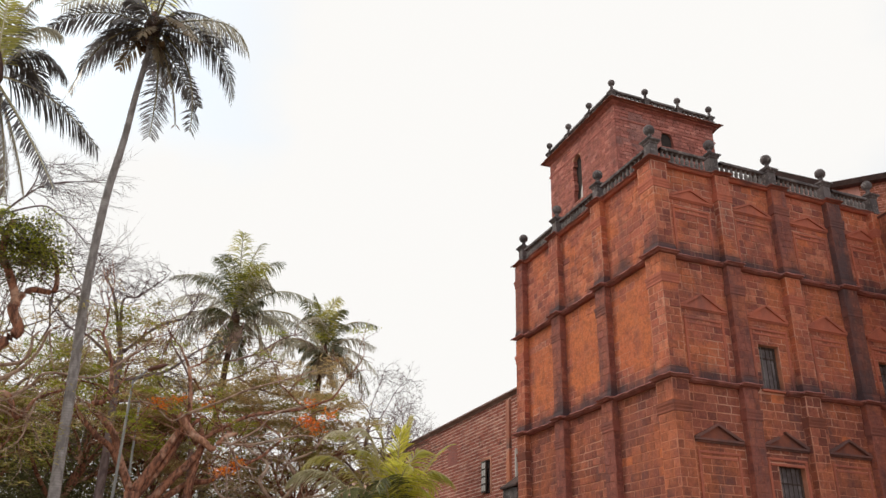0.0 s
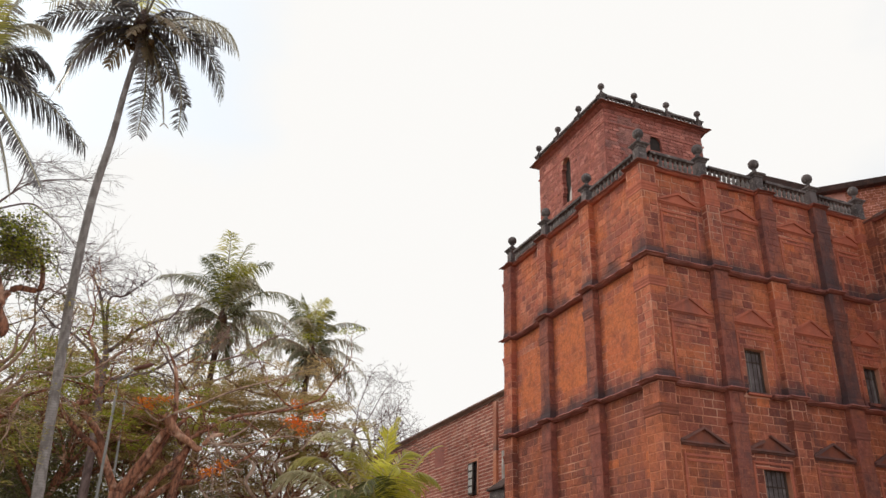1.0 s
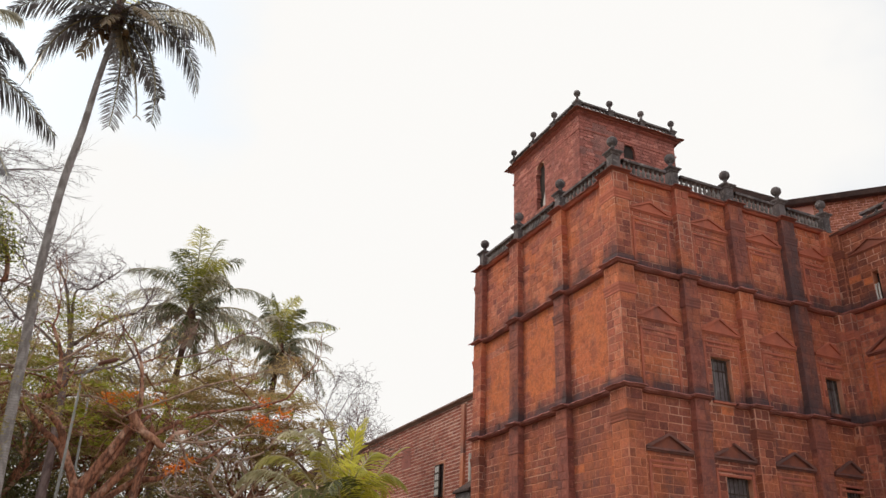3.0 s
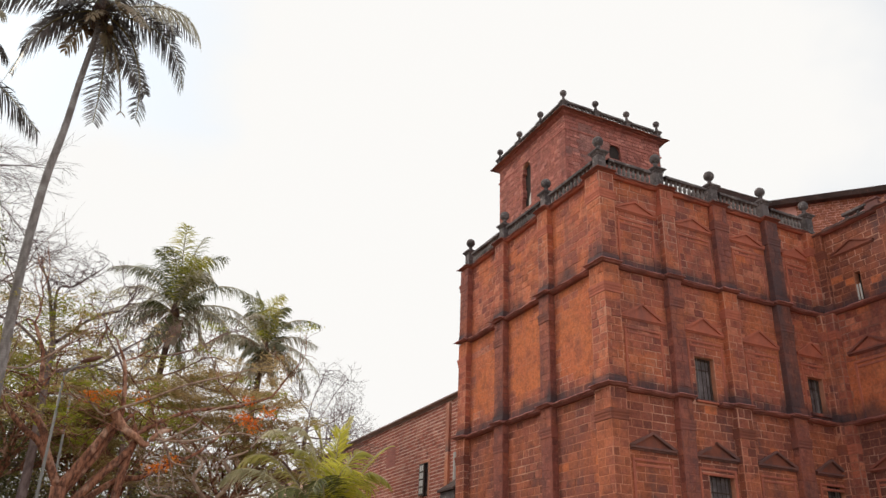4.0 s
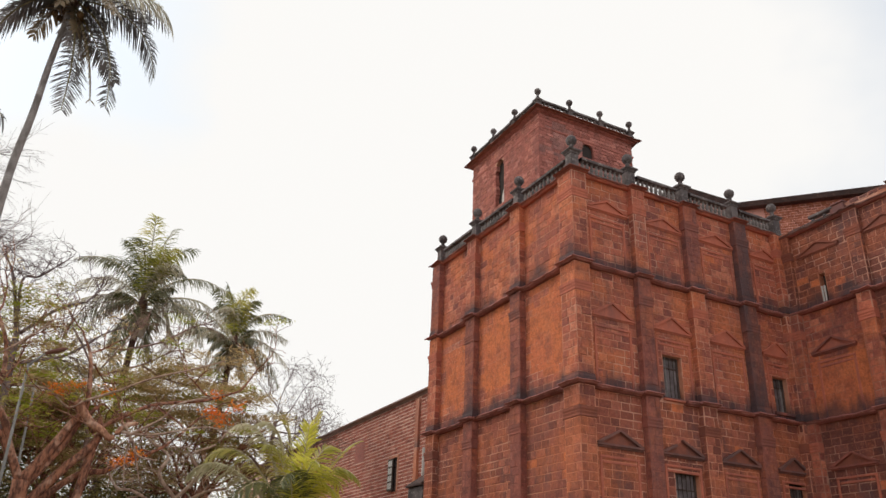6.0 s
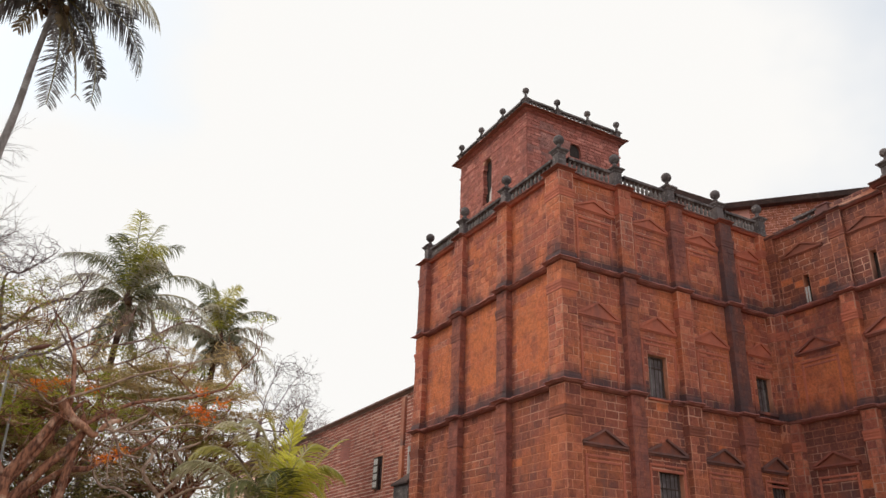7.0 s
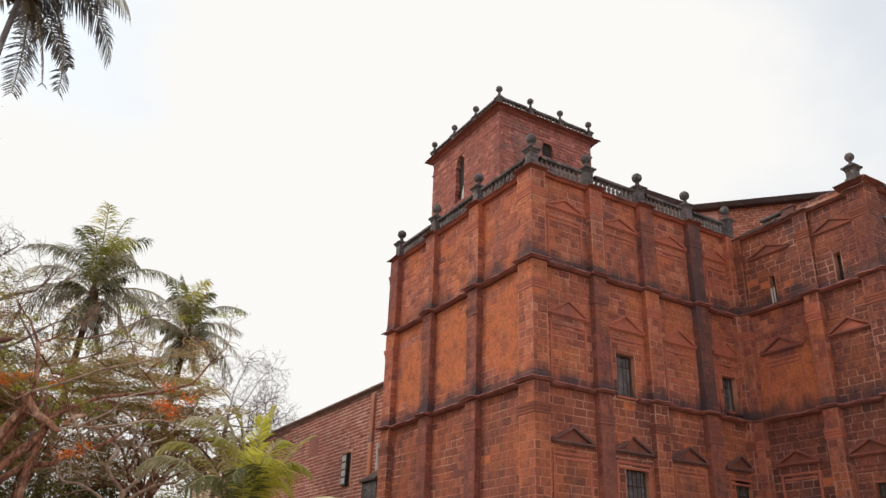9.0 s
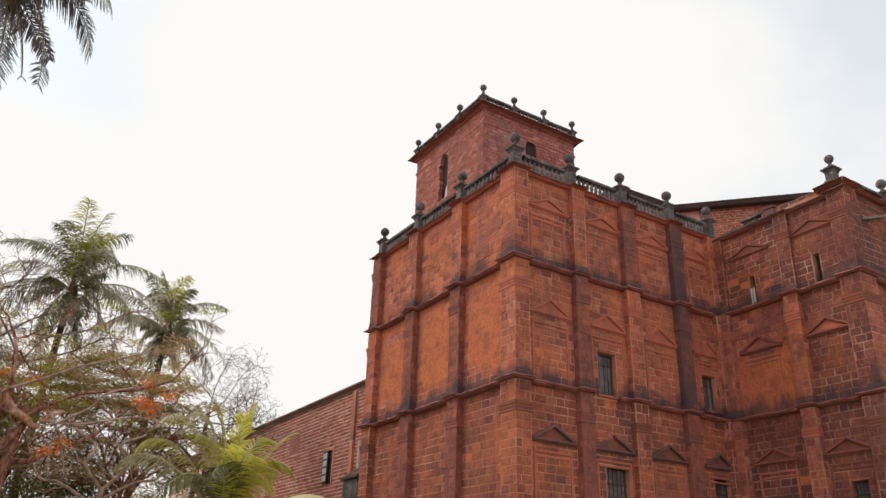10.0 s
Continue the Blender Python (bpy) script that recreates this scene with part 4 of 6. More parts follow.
cross_stones = Masonry(cross, M_BRICK, 120, 3)
EAVE = 19.75
FOOT = [(8.35, 3.15), (11.75, 3.02), (16.35, -2.05), (22.0, -2.25), (22.0, 11.0), (8.35, 11.0)]


def outward(poly, grow):
    """The same polygon with its sides moved out."""
    out = []
    n = len(poly)
    for i in range(n):
        p0, p1, p2 = (Vector(poly[j % n]) for j in (i - 1, i, i + 1))
        n1 = Vector(((p1 - p0).y, -(p1 - p0).x)).normalized()
        n2 = Vector(((p2 - p1).y, -(p2 - p1).x)).normalized()
        k = grow / max(0.3, 1 + n1.dot(n2))
        out.append(p1 + (n1 + n2) * k)
    return out


def slab(m, low, high, z0, z1):
    n = len(low)
    m.add([(p[0], p[1], z0) for p in low] + [(p[0], p[1], z1) for p in high],
          [tuple(range(n - 1, -1, -1)), tuple(range(n, 2 * n))] + [(i, (i + 1) % n, n + (i + 1) % n, n + i) for i in range(n)])


m = Mesh()
slab(m, FOOT, FOOT, Z3 - 0.3, EAVE - 0.02)
part("drum_wall", m, M_PINK, cross, "pink plastered wall")
o1 = outward(FOOT, 0.5)
m = Mesh()
slab(m, outward(FOOT, 0.04), outward(FOOT, 0.16), EAVE - 0.09, EAVE - 0.01)
part("eaves_moulding", m, M_CORNICE, cross)
m = Mesh()
slab(m, outward(FOOT, 0.40), o1, EAVE - 0.08, EAVE + 0.15)
part("eaves", m, M_TILE, cross, "dark tiled eaves")
m = Mesh()
slab(m, outward(FOOT, 0.44), outward(FOOT, -3.0), EAVE + 0.154, EAVE + 1.35)
part("tiled_roof", m, M_TILE, cross)
d = (Vector(FOOT[2]) - Vector(FOOT[1]))
SKEW = Face(*FOOT[1], tuple(d.normalized()), (d.normalized().y, -d.normalized().x))
cross_stones.lay(SKEW, 1.34, d.length - 0.1, 0.0, Z3 - 0.2, EAVE - 0.10, course=0.13, length=0.30, gap=0.012, proud=0.014)
cross_stones.finish("thin red bricks of the drum")

# ---------------------------------------------------------------- bell tower
tower = thing("bell_tower", "square red laterite bell tower with arched opening and ball finials", "tower", (5.0, 8.4, Z3 - 0.3))
tower_stones = Masonry(tower, M_BLOCK_FINE, 290, 7)
TX0, TX1, TY0, TY1, TZ = 2.15, 7.8, 5.5, 11.75, 23.70
T_S = Face(TX0, TY0, (1, 0), (0, -1))
T_W = Face(TX0, TY0, (0, 1), (-1, 0))
T_N = Face(TX0, TY1, (1, 0), (0, 1))
T_E = Face(TX1, TY0, (0, 1), (1, 0))
W_T, D_T = TX1 - TX0, TY1 - TY0
ARCH = (3.12, 3.96, 20.1, 22.25)
LIGHT = (2.52, 3.18, 21.84, 22.32)


def arched_wall(F, width, lo, hi, s0, s1, z0, zs, thick=0.55):
    """A wall with one round-headed opening."""
    m = Mesh(True)
    c, r = (s0 + s1) / 2, (s1 - s0) / 2
    n = 12
    F.box(m, 0, s0, -thick, 0, lo, hi)
    F.box(m, s1, width, -thick, 0, lo, hi)
    F.box(m, s0, s1, -thick, 0, lo, z0)
    for i in range(n):
        w0, w1 = math.pi * i / n, math.pi * (i + 1) / n
        a0, a1 = (c - r * math.cos(w0), zs + r * math.sin(w0)), (c - r * math.cos(w1), zs + r * math.sin(w1))
        F.prism(m, [a0, a1, (a1[0], hi), (a0[0], hi)], -thick, 0)
    return m


part("wall", arched_wall(T_S, W_T, Z3 - 0.3, TZ, *LIGHT), M_BLOCK_FINE, tower)
F2 = Face(TX0, TY0 + 0.55, (0, 1), (-1, 0))
part("wall", arched_wall(F2, D_T - 1.1, Z3 - 0.3, TZ, ARCH[0] - 0.55, ARCH[1] - 0.55, ARCH[2], ARCH[3]), M_MORTAR, tower)
m = Mesh()
T_N.box(m, 0, W_T, -0.55, 0, Z3 - 0.3, TZ)
T_E.box(m, 0.55, D_T - 0.55, -0.55, 0, Z3 - 0.3, TZ)
part("back_wall", m, M_MORTAR, tower)
m = Mesh()
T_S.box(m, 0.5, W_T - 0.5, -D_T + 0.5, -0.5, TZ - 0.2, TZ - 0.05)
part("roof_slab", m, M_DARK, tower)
# added dark sheet in place of the tower's unlit inside, no real board
m = Mesh()
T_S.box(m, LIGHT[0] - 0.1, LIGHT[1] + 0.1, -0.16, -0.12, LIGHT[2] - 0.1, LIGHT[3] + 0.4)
part("shutter", m, M_DARK, tower, "added dark sheet for the unlit inside of the small arch")
# the same for the tall arch: its inner shade as a dark sheet
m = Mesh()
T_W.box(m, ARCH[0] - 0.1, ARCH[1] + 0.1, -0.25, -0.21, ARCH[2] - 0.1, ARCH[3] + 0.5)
part("shutter", m, M_DARK, tower, "added dark sheet for the unlit inside of the tall arch")
# tall opening's ragged brick jambs, and the white plaster left low in it
m = Mesh()
rj = random.Random(4)
for i in range(17):
    z = 19.9 + i * 0.15
    T_W.block(m, ARCH[1] - rj.uniform(0.02, 0.16), ARCH[1] + 0.12, -0.4, 0.02, z + 0.012, z + 0.138, 0.01)
part("ragged_jamb", m, M_BLOCK_FINE, tower, kind="stuff")
m = Mesh()
T_W.prism(m, [(ARCH[0] + 0.01, 19.6), (ARCH[0] + 0.34, 19.6), (ARCH[0] + 0.26, 20.5), (ARCH[0] + 0.08, 20.95), (ARCH[0] + 0.01, 20.9)], -0.20, -0.06)
part("whitewashed_pier", m, M_PIPE, tower, "whitewashed masonry in the arch")
hole_w = [(ARCH[0] - 0.02, ARCH[1] + 0.14, ARCH[2], ARCH[3]), (ARCH[0] + 0.05, ARCH[1] - 0.02, ARCH[3], ARCH[3] + 0.4)]
hole_s = [(LIGHT[0] - 0.01, LIGHT[1] + 0.01, LIGHT[2], LIGHT[3]), (LIGHT[0] + 0.04, LIGHT[1] - 0.04, LIGHT[3], LIGHT[3] + 0.28)]
tower_stones.lay(T_W, 0.0, D_T, 0.0, 17.0, TZ - 0.22, hole_w, course=0.155, length=0.32, gap=0.013, proud=0.02, near=(0.0, 3.0, 19.0, 23.4))
# south face: soot darkens the courses next to the corner
tower_soot = Masonry(tower, M_TOWER_SOOT, 0, 18)


def clean(s, z, r):
    return 0.75 * noise.noise(Vector((s * 0.8, 2.0, z * 0.9))) + 0.42 * abs(s - 1.5) + 0.6 * max(0.0, z - 22.4) > 0.44 + r.uniform(-0.16, 0.16)


tower_stones.lay(T_S, 0.0, W_T, 0.0, 17.0, TZ - 0.22, hole_s, course=0.19, length=0.40, gap=0.014, proud=0.022, mask=clean, skin=tower_soot)
tower_soot.finish("tower courses blackened by soot")
tower_stones.finish("small red laterite blocks of the tower")
for F, w in ((T_S, W_T), (T_W, D_T)):
    cornice(tower, F, TZ, 0, w, (1, 1), [], proj=0.40, height=0.17, mat=M_BLOCK_FINE, lip=M_TRIM_BROWN)
for F, w in ((T_N, W_T), (T_E, D_T)):
    cornice(tower, F, TZ, 0, w, (1, 1), [], proj=0.40, height=0.17, mat=M_BLOCK_FINE, lip=M_TRIM_BROWN)
m = Mesh()
T_S.run(m, [(-0.1, 22.68), (0.03, 22.68), (0.055, 22.72), (0.055, 22.79), (-0.1, 22.82)], 0, W_T, 1, 1)
T_W.run(m, [(-0.1, 22.68), (0.03, 22.68), (0.055, 22.72), (0.055, 22.79), (-0.1, 22.82)], 0, D_T, 1, 1)
part("string_course", m, M_BLOCK_FINE, tower)
T_BAL = balusters("tower_baluster", M_BALUSTER, 0.72, 0.5)
txs = [TX0 - 0.12 + (W_T - 0.05) * i / 3 for i in range(4)]
tys = [TY0 - 0.12 + (D_T - 0.1) * i / 3 for i in range(4)]
for x in txs:
    for y in (tys[0], tys[3]):
        finial(tower, x, y, TZ + 0.04, 0.165, 0.18, 0.42, M_GREY, 0.2)
for y in tys[1:3]:
    for x in (txs[0], txs[3]):
        finial(tower, x, y, TZ + 0.04, 0.165, 0.18, 0.42, M_GREY, 0.2)
for i in range(3):
    for F in (T_S, T_N):
        balustrade(tower, F, txs[i] - TX0 + 0.24, txs[i + 1] - TX0 - 0.24, 0.12 if F is T_S else -0.2, TZ + 0.04, 6, T_BAL, 0.42, 0.09)
    for F in (T_W, T_E):
        balustrade(tower, F, tys[i] - TY0 + 0.24, tys[i + 1] - TY0 - 0.24, 0.12 if F is T_W else -0.2, TZ + 0.04, 6, T_BAL, 0.42, 0.09)

# ---------------------------------------------------------------- lower nave range beyond
nave = thing("nave_range", "long lower church range of red brick with tiled eaves", "church", (5.0, 24.0, 0))
nave_stones = Masonry(nave, M_BRICK_PINK, 290, 13)
NW = Face(0.8, 11.4, (0, 1), (-1, 0))
NZ, NL = 11.35, 36.0
n_win = (5.1, 5.95, 6.95, 8.62)
n_niche = (9.7, 11.1, 9.0, 10.35)
m = Mesh(True)
NW.wall(m, 0, NL, -0.6, 0, 0, NZ - 0.04, [n_win])
part("wall", m, M_JOINT, nave)
m = Mesh()
NW.box(m, 0, NL, -9.0, -8.4, 0, NZ - 0.12)
NW.box(m, NL - 0.6, NL, -8.4, -0.6, 0, NZ - 0.12)
NW.box(m, 0, 0.6, -8.4, -0.6, 0, NZ - 0.12)
part("back_wall", m, M_MORTAR, nave)
window(nave, NW, *n_win, 0.12, 2)
shutter = Mesh()
NW.block(shutter, 5.42, 6.0, 0.10, 0.15, 7.0, 8.58, 0.01)
shutter = part("shutter", shutter, M_WOOD, nave, "open window leaf with pale panes")
for r in range(4):
    for c in range(2):
        m = Mesh()
        NW.block(m, 5.48 + c * 0.24, 5.68 + c * 0.24, 0.12, 0.165, 7.09 + r * 0.37, 7.37 + r * 0.37, 0.008)
        part("pane", m, M_PIPE, shutter)
m = Mesh()
for a, b, c, e in ((n_win[0] - 0.1, n_win[0], n_win[2], n_win[3]), (n_win[1], n_win[1] + 0.1, n_win[2], n_win[3]), (n_win[0] - 0.1, n_win[1] + 0.1, n_win[3], n_win[3] + 0.12)):
    NW.box(m, a, b, -0.1, 0.05, c, e)
part("window_surround", m, M_MORTAR, nave)
nave_stones.lay(NW, 0.1, 24.0, 0.0, 2.0, NZ - 0.07, [(2.68, 3.07, 0.0, NZ), (n_win[0] - 0.12, n_win[1] + 0.12, n_win[2], n_win[3] + 0.12), n_niche], course=0.18, length=0.40, gap=0.024, near=(3.0, 9.5, 6.5, 9.0), proud=0.02)
nave_stones.finish("thin courses of red brick")
m = Mesh()
NW.block(m, *n_niche[:2], -0.1, 0.015, *n_niche[2:], 0.02)
part("blocked_opening", m, M_BLOCK_FINE, nave, "walled-up opening")
m = Mesh()
NW.block(m, 2.7, 3.05, -0.1, 0.14, 0, NZ - 0.2, 0.02)
part("buttress", m, M_MORTAR, nave)
m = Mesh()
tube(m, [Vector(NW.p(1.95, 0.10, 2.0)), Vector(NW.p(1.95, 0.10, 8.6))], [0.10, 0.10], 8)
part("drain_pipe", m, M_PIPE, nave, "whitish drain pipe on the wall")
m = Mesh()
NW.run(m, [(-0.3, NZ - 0.06), (0.06, NZ - 0.06), (0.10, NZ), (0.26, NZ + 0.03), (0.28, NZ + 0.09), (0.24, NZ + 0.13), (-4.5, NZ + 1.6), (-4.5, NZ + 1.4)], -0.02, NL)
part("eave_roof", m, M_EAVE, nave, "brown weathered tile eaves")
m = Mesh()
NW.run(m, [(-9.3, NZ - 0.1), (-4.49, NZ + 1.4), (-4.49, NZ + 1.6), (-9.3, NZ + 0.1)], -0.02, NL)
part("roof_slope", m, M_TILE, nave)
# small dark lean-to between the range and the block
m = Mesh()
NW.block(m, 0.05, 1.5, 0.0, 1.05, 0, 6.6, 0.02)
part("lean_to", m, M_GREY, nave, "dark weathered lean-to")
m = Mesh()
NW.run(m, [(-0.05, 6.62), (1.15, 6.62), (1.15, 6.70), (-0.05, 7.5)], 0.0, 1.6)
part("lean_to_roof", m, M_TILE, nave, "sloped grey lean-to roof")


# ---------------------------------------------------------------- palms
def bezier(p0, mid, p2, t):
    p1 = mid * 2 - (p0 + p2) * 0.5
    return p0 * (1 - t) ** 2 + p1 * (2 * t * (1 - t)) + p2 * t * t


def frond(palm, crown, mid, tip, mat, rnd, leaf=0.75, pairs=40, hang=0.55, wide=0.05, rib_mat=None, stout=1.0, splay=1.0, loose=1.0):
    """A feather leaf: a thin rib along an arc, and two ranks of leaflets that hang from it."""
    p0 = Vector(crown)
    mid, tip = p0 + Vector(mid), p0 + Vector(tip)
    size = (mid - p0).length + (tip - mid).length
    rib, blades = Mesh(), Mesh()
    ts = [i / 12 for i in range(13)]
    pts = [bezier(p0, mid, tip, t) for t in ts]
    tube(rib, pts, [0.035 * stout * size / 4 * (1 - 0.85 * t) + 0.006 for t in ts], 4)
    down = Vector((0, 0, -1))
    twist = rnd.uniform(-0.5, 0.5)

    def vary(a, b):
        return (a + b) / 2 + (rnd.random() - 0.5) * (b - a) * loose

    for i in range(pairs):
        t = 0.13 + 0.87 * (i + rnd.random() * 0.7) / pairs
        p = bezier(p0, mid, tip, min(t, 1))
        fwd = (bezier(p0, mid, tip, min(t + 0.02, 1.02)) - bezier(p0, mid, tip, t - 0.02)).normalized()
        side = fwd.cross(Vector((0, 0, 1)))
        side = side.normalized() if side.length > 0.15 else Vector((1, 0, 0))
        side = side * math.cos(twist) + fwd.cross(side) * math.sin(twist)
        body = math.sin(math.pi * min(1.0, 0.12 + t * 0.84)) ** 0.55
        for sg in (-1, 1):
            if rnd.random() < 0.06:
                continue
            ln = leaf * (0.12 + 0.88 * body) * vary(0.75, 1.12)
            d = (side * sg * splay * vary(0.8, 1.1) + fwd * vary(0.25, 0.5) * (1 + t) + down * hang * vary(0.1, 0.6)).normalized()
            w = fwd - d * fwd.dot(d)
            w = (w.normalized() + side * vary(-0.5, 0.5)).normalized() * wide * 0.5
            q = [p]
            for _ in range(3):
                q.append(q[-1] + d * ln / 3)
                d = (d + down * hang * vary(0.35, 0.8)).normalized()
            blades.add([q[0] - w * 0.5, q[0] + w * 0.5, q[1] + w, q[1] - w, q[2] + w * 0.8, q[2] - w * 0.8, q[3]], [(0, 1, 2, 3), (3, 2, 4, 5), (5, 4, 6)])
    ob = part("frond", blades, mat, palm)
    part("rib", rib, rib_mat or M_RIB, ob)
    return ob


def palm_trunk(palm, pts, r0, r1, mat, sides=14):
    m = Mesh()
    fine, rad = [], []
    n = len(pts)
    steps = 10
    for i in range(n - 1):
        q = [Vector(pts[max(0, min(n - 1, i + k))]) for k in (-1, 0, 1, 2)]
        for k in range(steps):
            t = k / steps
            fine.append(0.5 * (2 * q[1] + (q[2] - q[0]) * t + (2 * q[0] - 5 * q[1] + 4 * q[2] - q[3]) * t * t + (3 * q[1] - q[0] - 3 * q[2] + q[3]) * t ** 3))
    fine.append(Vector(pts[-1]))
    for i in range(len(fine)):
        t = i / (len(fine) - 1)
        rad.append((r0 + (r1 - r0) * t ** 0.65) * (1.018 if i % 3 == 0 else 0.995) + 0.10 * r0 / 0.2 * max(0, 0.06 - t) / 0.06)
    tube(m, fine, rad, sides)
    return part("trunk", m, mat, palm, "slender grey ringed trunk", smooth=True)


def nuts(palm, crown, count, rnd, r=0.13):
    for _ in range(count):
        m = Mesh()
        w, q = rnd.uniform(0, 6.283), rnd.uniform(0.18, 0.42)
        x, y, z = crown[0] + math.cos(w) * q, crown[1] + math.sin(w) * q, crown[2] - rnd.uniform(0.05, 0.6)
        lathe(m, x, y, [(r * 0.2, z - r * 1.15), (r * 0.75, z - r * 0.7), (r, z), (r * 0.8, z + r * 0.65), (r * 0.25, z + r * 1.1)], 8)
        part("coconut", m, M_NUT, palm, smooth=True)


def boss(palm, crown, r, high):
    """The fibrous heart out of which the leaves come."""
    m = Mesh()
    x, y, z = crown
    lathe(m, x, y, [(r * 0.6, z - high * 0.6), (r * 1.0, z - high * 0.25), (r * 1.15, z), (r * 0.8, z + high * 0.4), (r * 0.2, z + high * 0.8)], 10)
    part("heart", m, M_PALM_FIBRE, palm)


def fan(palm, crown, count, size, seed, mats, lift=(78, -48), leaf=0.75, pairs=36, hang=0.55, wide=0.05, turn=0.0, sag=0.5):
    """Leaves all round a crown, the youngest upright in the middle, the oldest hanging."""
    rnd = random.Random(seed)
    for i in range(count):
        k = (i + 0.5) / count
        az = i * 2.39996 + turn + rnd.uniform(-0.25, 0.25)
        el = radians(lift[0] + (lift[1] - lift[0]) * k + rnd.uniform(-8, 8))
        ln = size * rnd.uniform(0.85, 1.1) * (1.08 - 0.22 * k)
        d = Vector((math.cos(az) * math.cos(el), math.sin(az) * math.cos(el), math.sin(el)))
        droop = sag * (0.12 + 0.95 * max(0.0, math.cos(el))) * ln
        mid = d * ln * 0.55 + Vector((0, 0, -droop * 0.16))
        tip = d * ln * 0.93 + Vector((0, 0, -droop * 0.75))
        mat = mats[min(len(mats) - 1, int(k * len(mats)))]
        frond(palm, crown, mid, tip, mat, rnd, leaf, pairs, hang, wide)


# the tall palm that leans beside the path
CA = Vector((-17.82, -0.07, 17.18))
palm = thing("coconut_palm", "tall leaning coconut palm with drooping grey-green fronds", "palm tree", (-17.5, -0.1, 0), "coconut palms")
palm_trunk(palm, [(-17.45, -0.05, -0.1), (-17.60, -0.06, 2.2), (-17.73, -0.06, 3.70), (-17.90, -0.08, 6.77), (-18.03, -0.09, 8.97), (-18.04, -0.09, 11.41), (-17.92, -0.08, 13.22), (-17.87, -0.07, 14.76), (-17.79, -0.06, 16.29), (-17.81, -0.06, 17.18)], 0.175, 0.066, M_PALM_BARK)
boss(palm, CA, 0.22, 0.9)
rp = random.Random(2)
for mid, tip, mat, leaf, hang, splay in (
        ((-1.14, 0.20, -0.64), (-1.71, -0.20, -2.92), M_PALM, 0.95, 0.8, 0.8),
        ((-0.99, 0.50, -0.16), (-1.76, 0.70, -1.45), M_PALM, 0.9, 0.8, 0.8),
        ((-1.40, -0.30, -0.08), (-2.51, -0.40, -1.05), M_PALM, 0.8, 0.7, 0.8),
        ((0.42, -0.40, -1.76), (0.55, -0.60, -3.98), M_PALM, 0.72, 0.3, 1.0),
        ((0.73, -0.20, -1.54), (1.15, -0.30, -3.28), M_PALM_DRY, 0.5, 0.4, 0.8),
        ((1.14, -0.40, -1.25), (1.57, -0.70, -3.63), M_PALM, 0.68, 0.35, 1.0),
        ((0.98, 0.30, -1.12), (1.66, 0.50, -2.02), M_PALM, 0.6, 0.4, 1.0),
        ((1.76, 0.20, -0.02), (2.61, 0.20, -1.65), M_PALM, 0.85, 0.7, 0.9),
        ((1.87, -0.40, 0.55), (2.84, -0.60, -0.53), M_PALM_GREY, 0.8, 0.7, 0.8),
        ((1.16, 0.50, 0.80), (2.19, 0.90, 0.65), M_PALM, 0.8, 0.7, 0.9),
        ((0.64, -0.80, -0.08), (1.30, -1.60, -1.25), M_PALM_DRY, 0.6, 0.6, 0.9)):
    frond(palm, CA, mid, tip, mat, rp, leaf, 78, hang, 0.034, None, 1.0, splay)
for mid, tip, mat in (
        ((-1.25, 0.5, 1.25), (-2.7, 1.0, 0.75), M_PALM_GREY),
        ((-0.4, 1.0, 2.0), (-0.9, 2.2, 2.6), M_PALM),
        ((0.6, -1.0, 1.9), (1.4, -2.4, 2.1), M_PALM),
        ((1.2, 0.8, 1.6), (2.8, 1.6, 1.2), M_PALM),
        ((0.3, 1.6, 0.8), (0.5, 3.2, -0.6), M_PALM),
        ((-1.0, -1.2, 1.2), (-2.2, -2.6, 0.5), M_PALM),
        ((0.0, -0.3, 2.0), (-0.3, -0.8, 3.6), M_PALM_NEW)):
    frond(palm, CA, mid, tip, mat, rp, 0.85, 50, 0.75, 0.036)
nuts(palm, (CA.x + 0.1, CA.y, CA.z - 0.15), 8, rp, 0.10)
fan(palm, CA, 16, 1.5, 5, [M_PALM, M_PALM, M_PALM_DRY], (60, -60), 0.5, 26, 0.7, 0.05, 0.9, 0.6)

# its neighbour, whose fronds reach into view
CD = Vector((-21.1, -1.6, 13.5))
palm = thing("coconut_palm", "coconut palm with dry hanging fronds among the trees", "palm tree", (-21.4, -1.7, 0), "coconut palms")
palm_trunk(palm, [(-21.6, -1.8, -0.1), (-21.5, -1.7, 4.0), (-21.3, -1.65, 9.0), (-21.1, -1.6, 13.5)], 0.21, 0.11, M_PALM_BARK)
boss(palm, CD, 0.22, 0.9)
rp = random.Random(8)
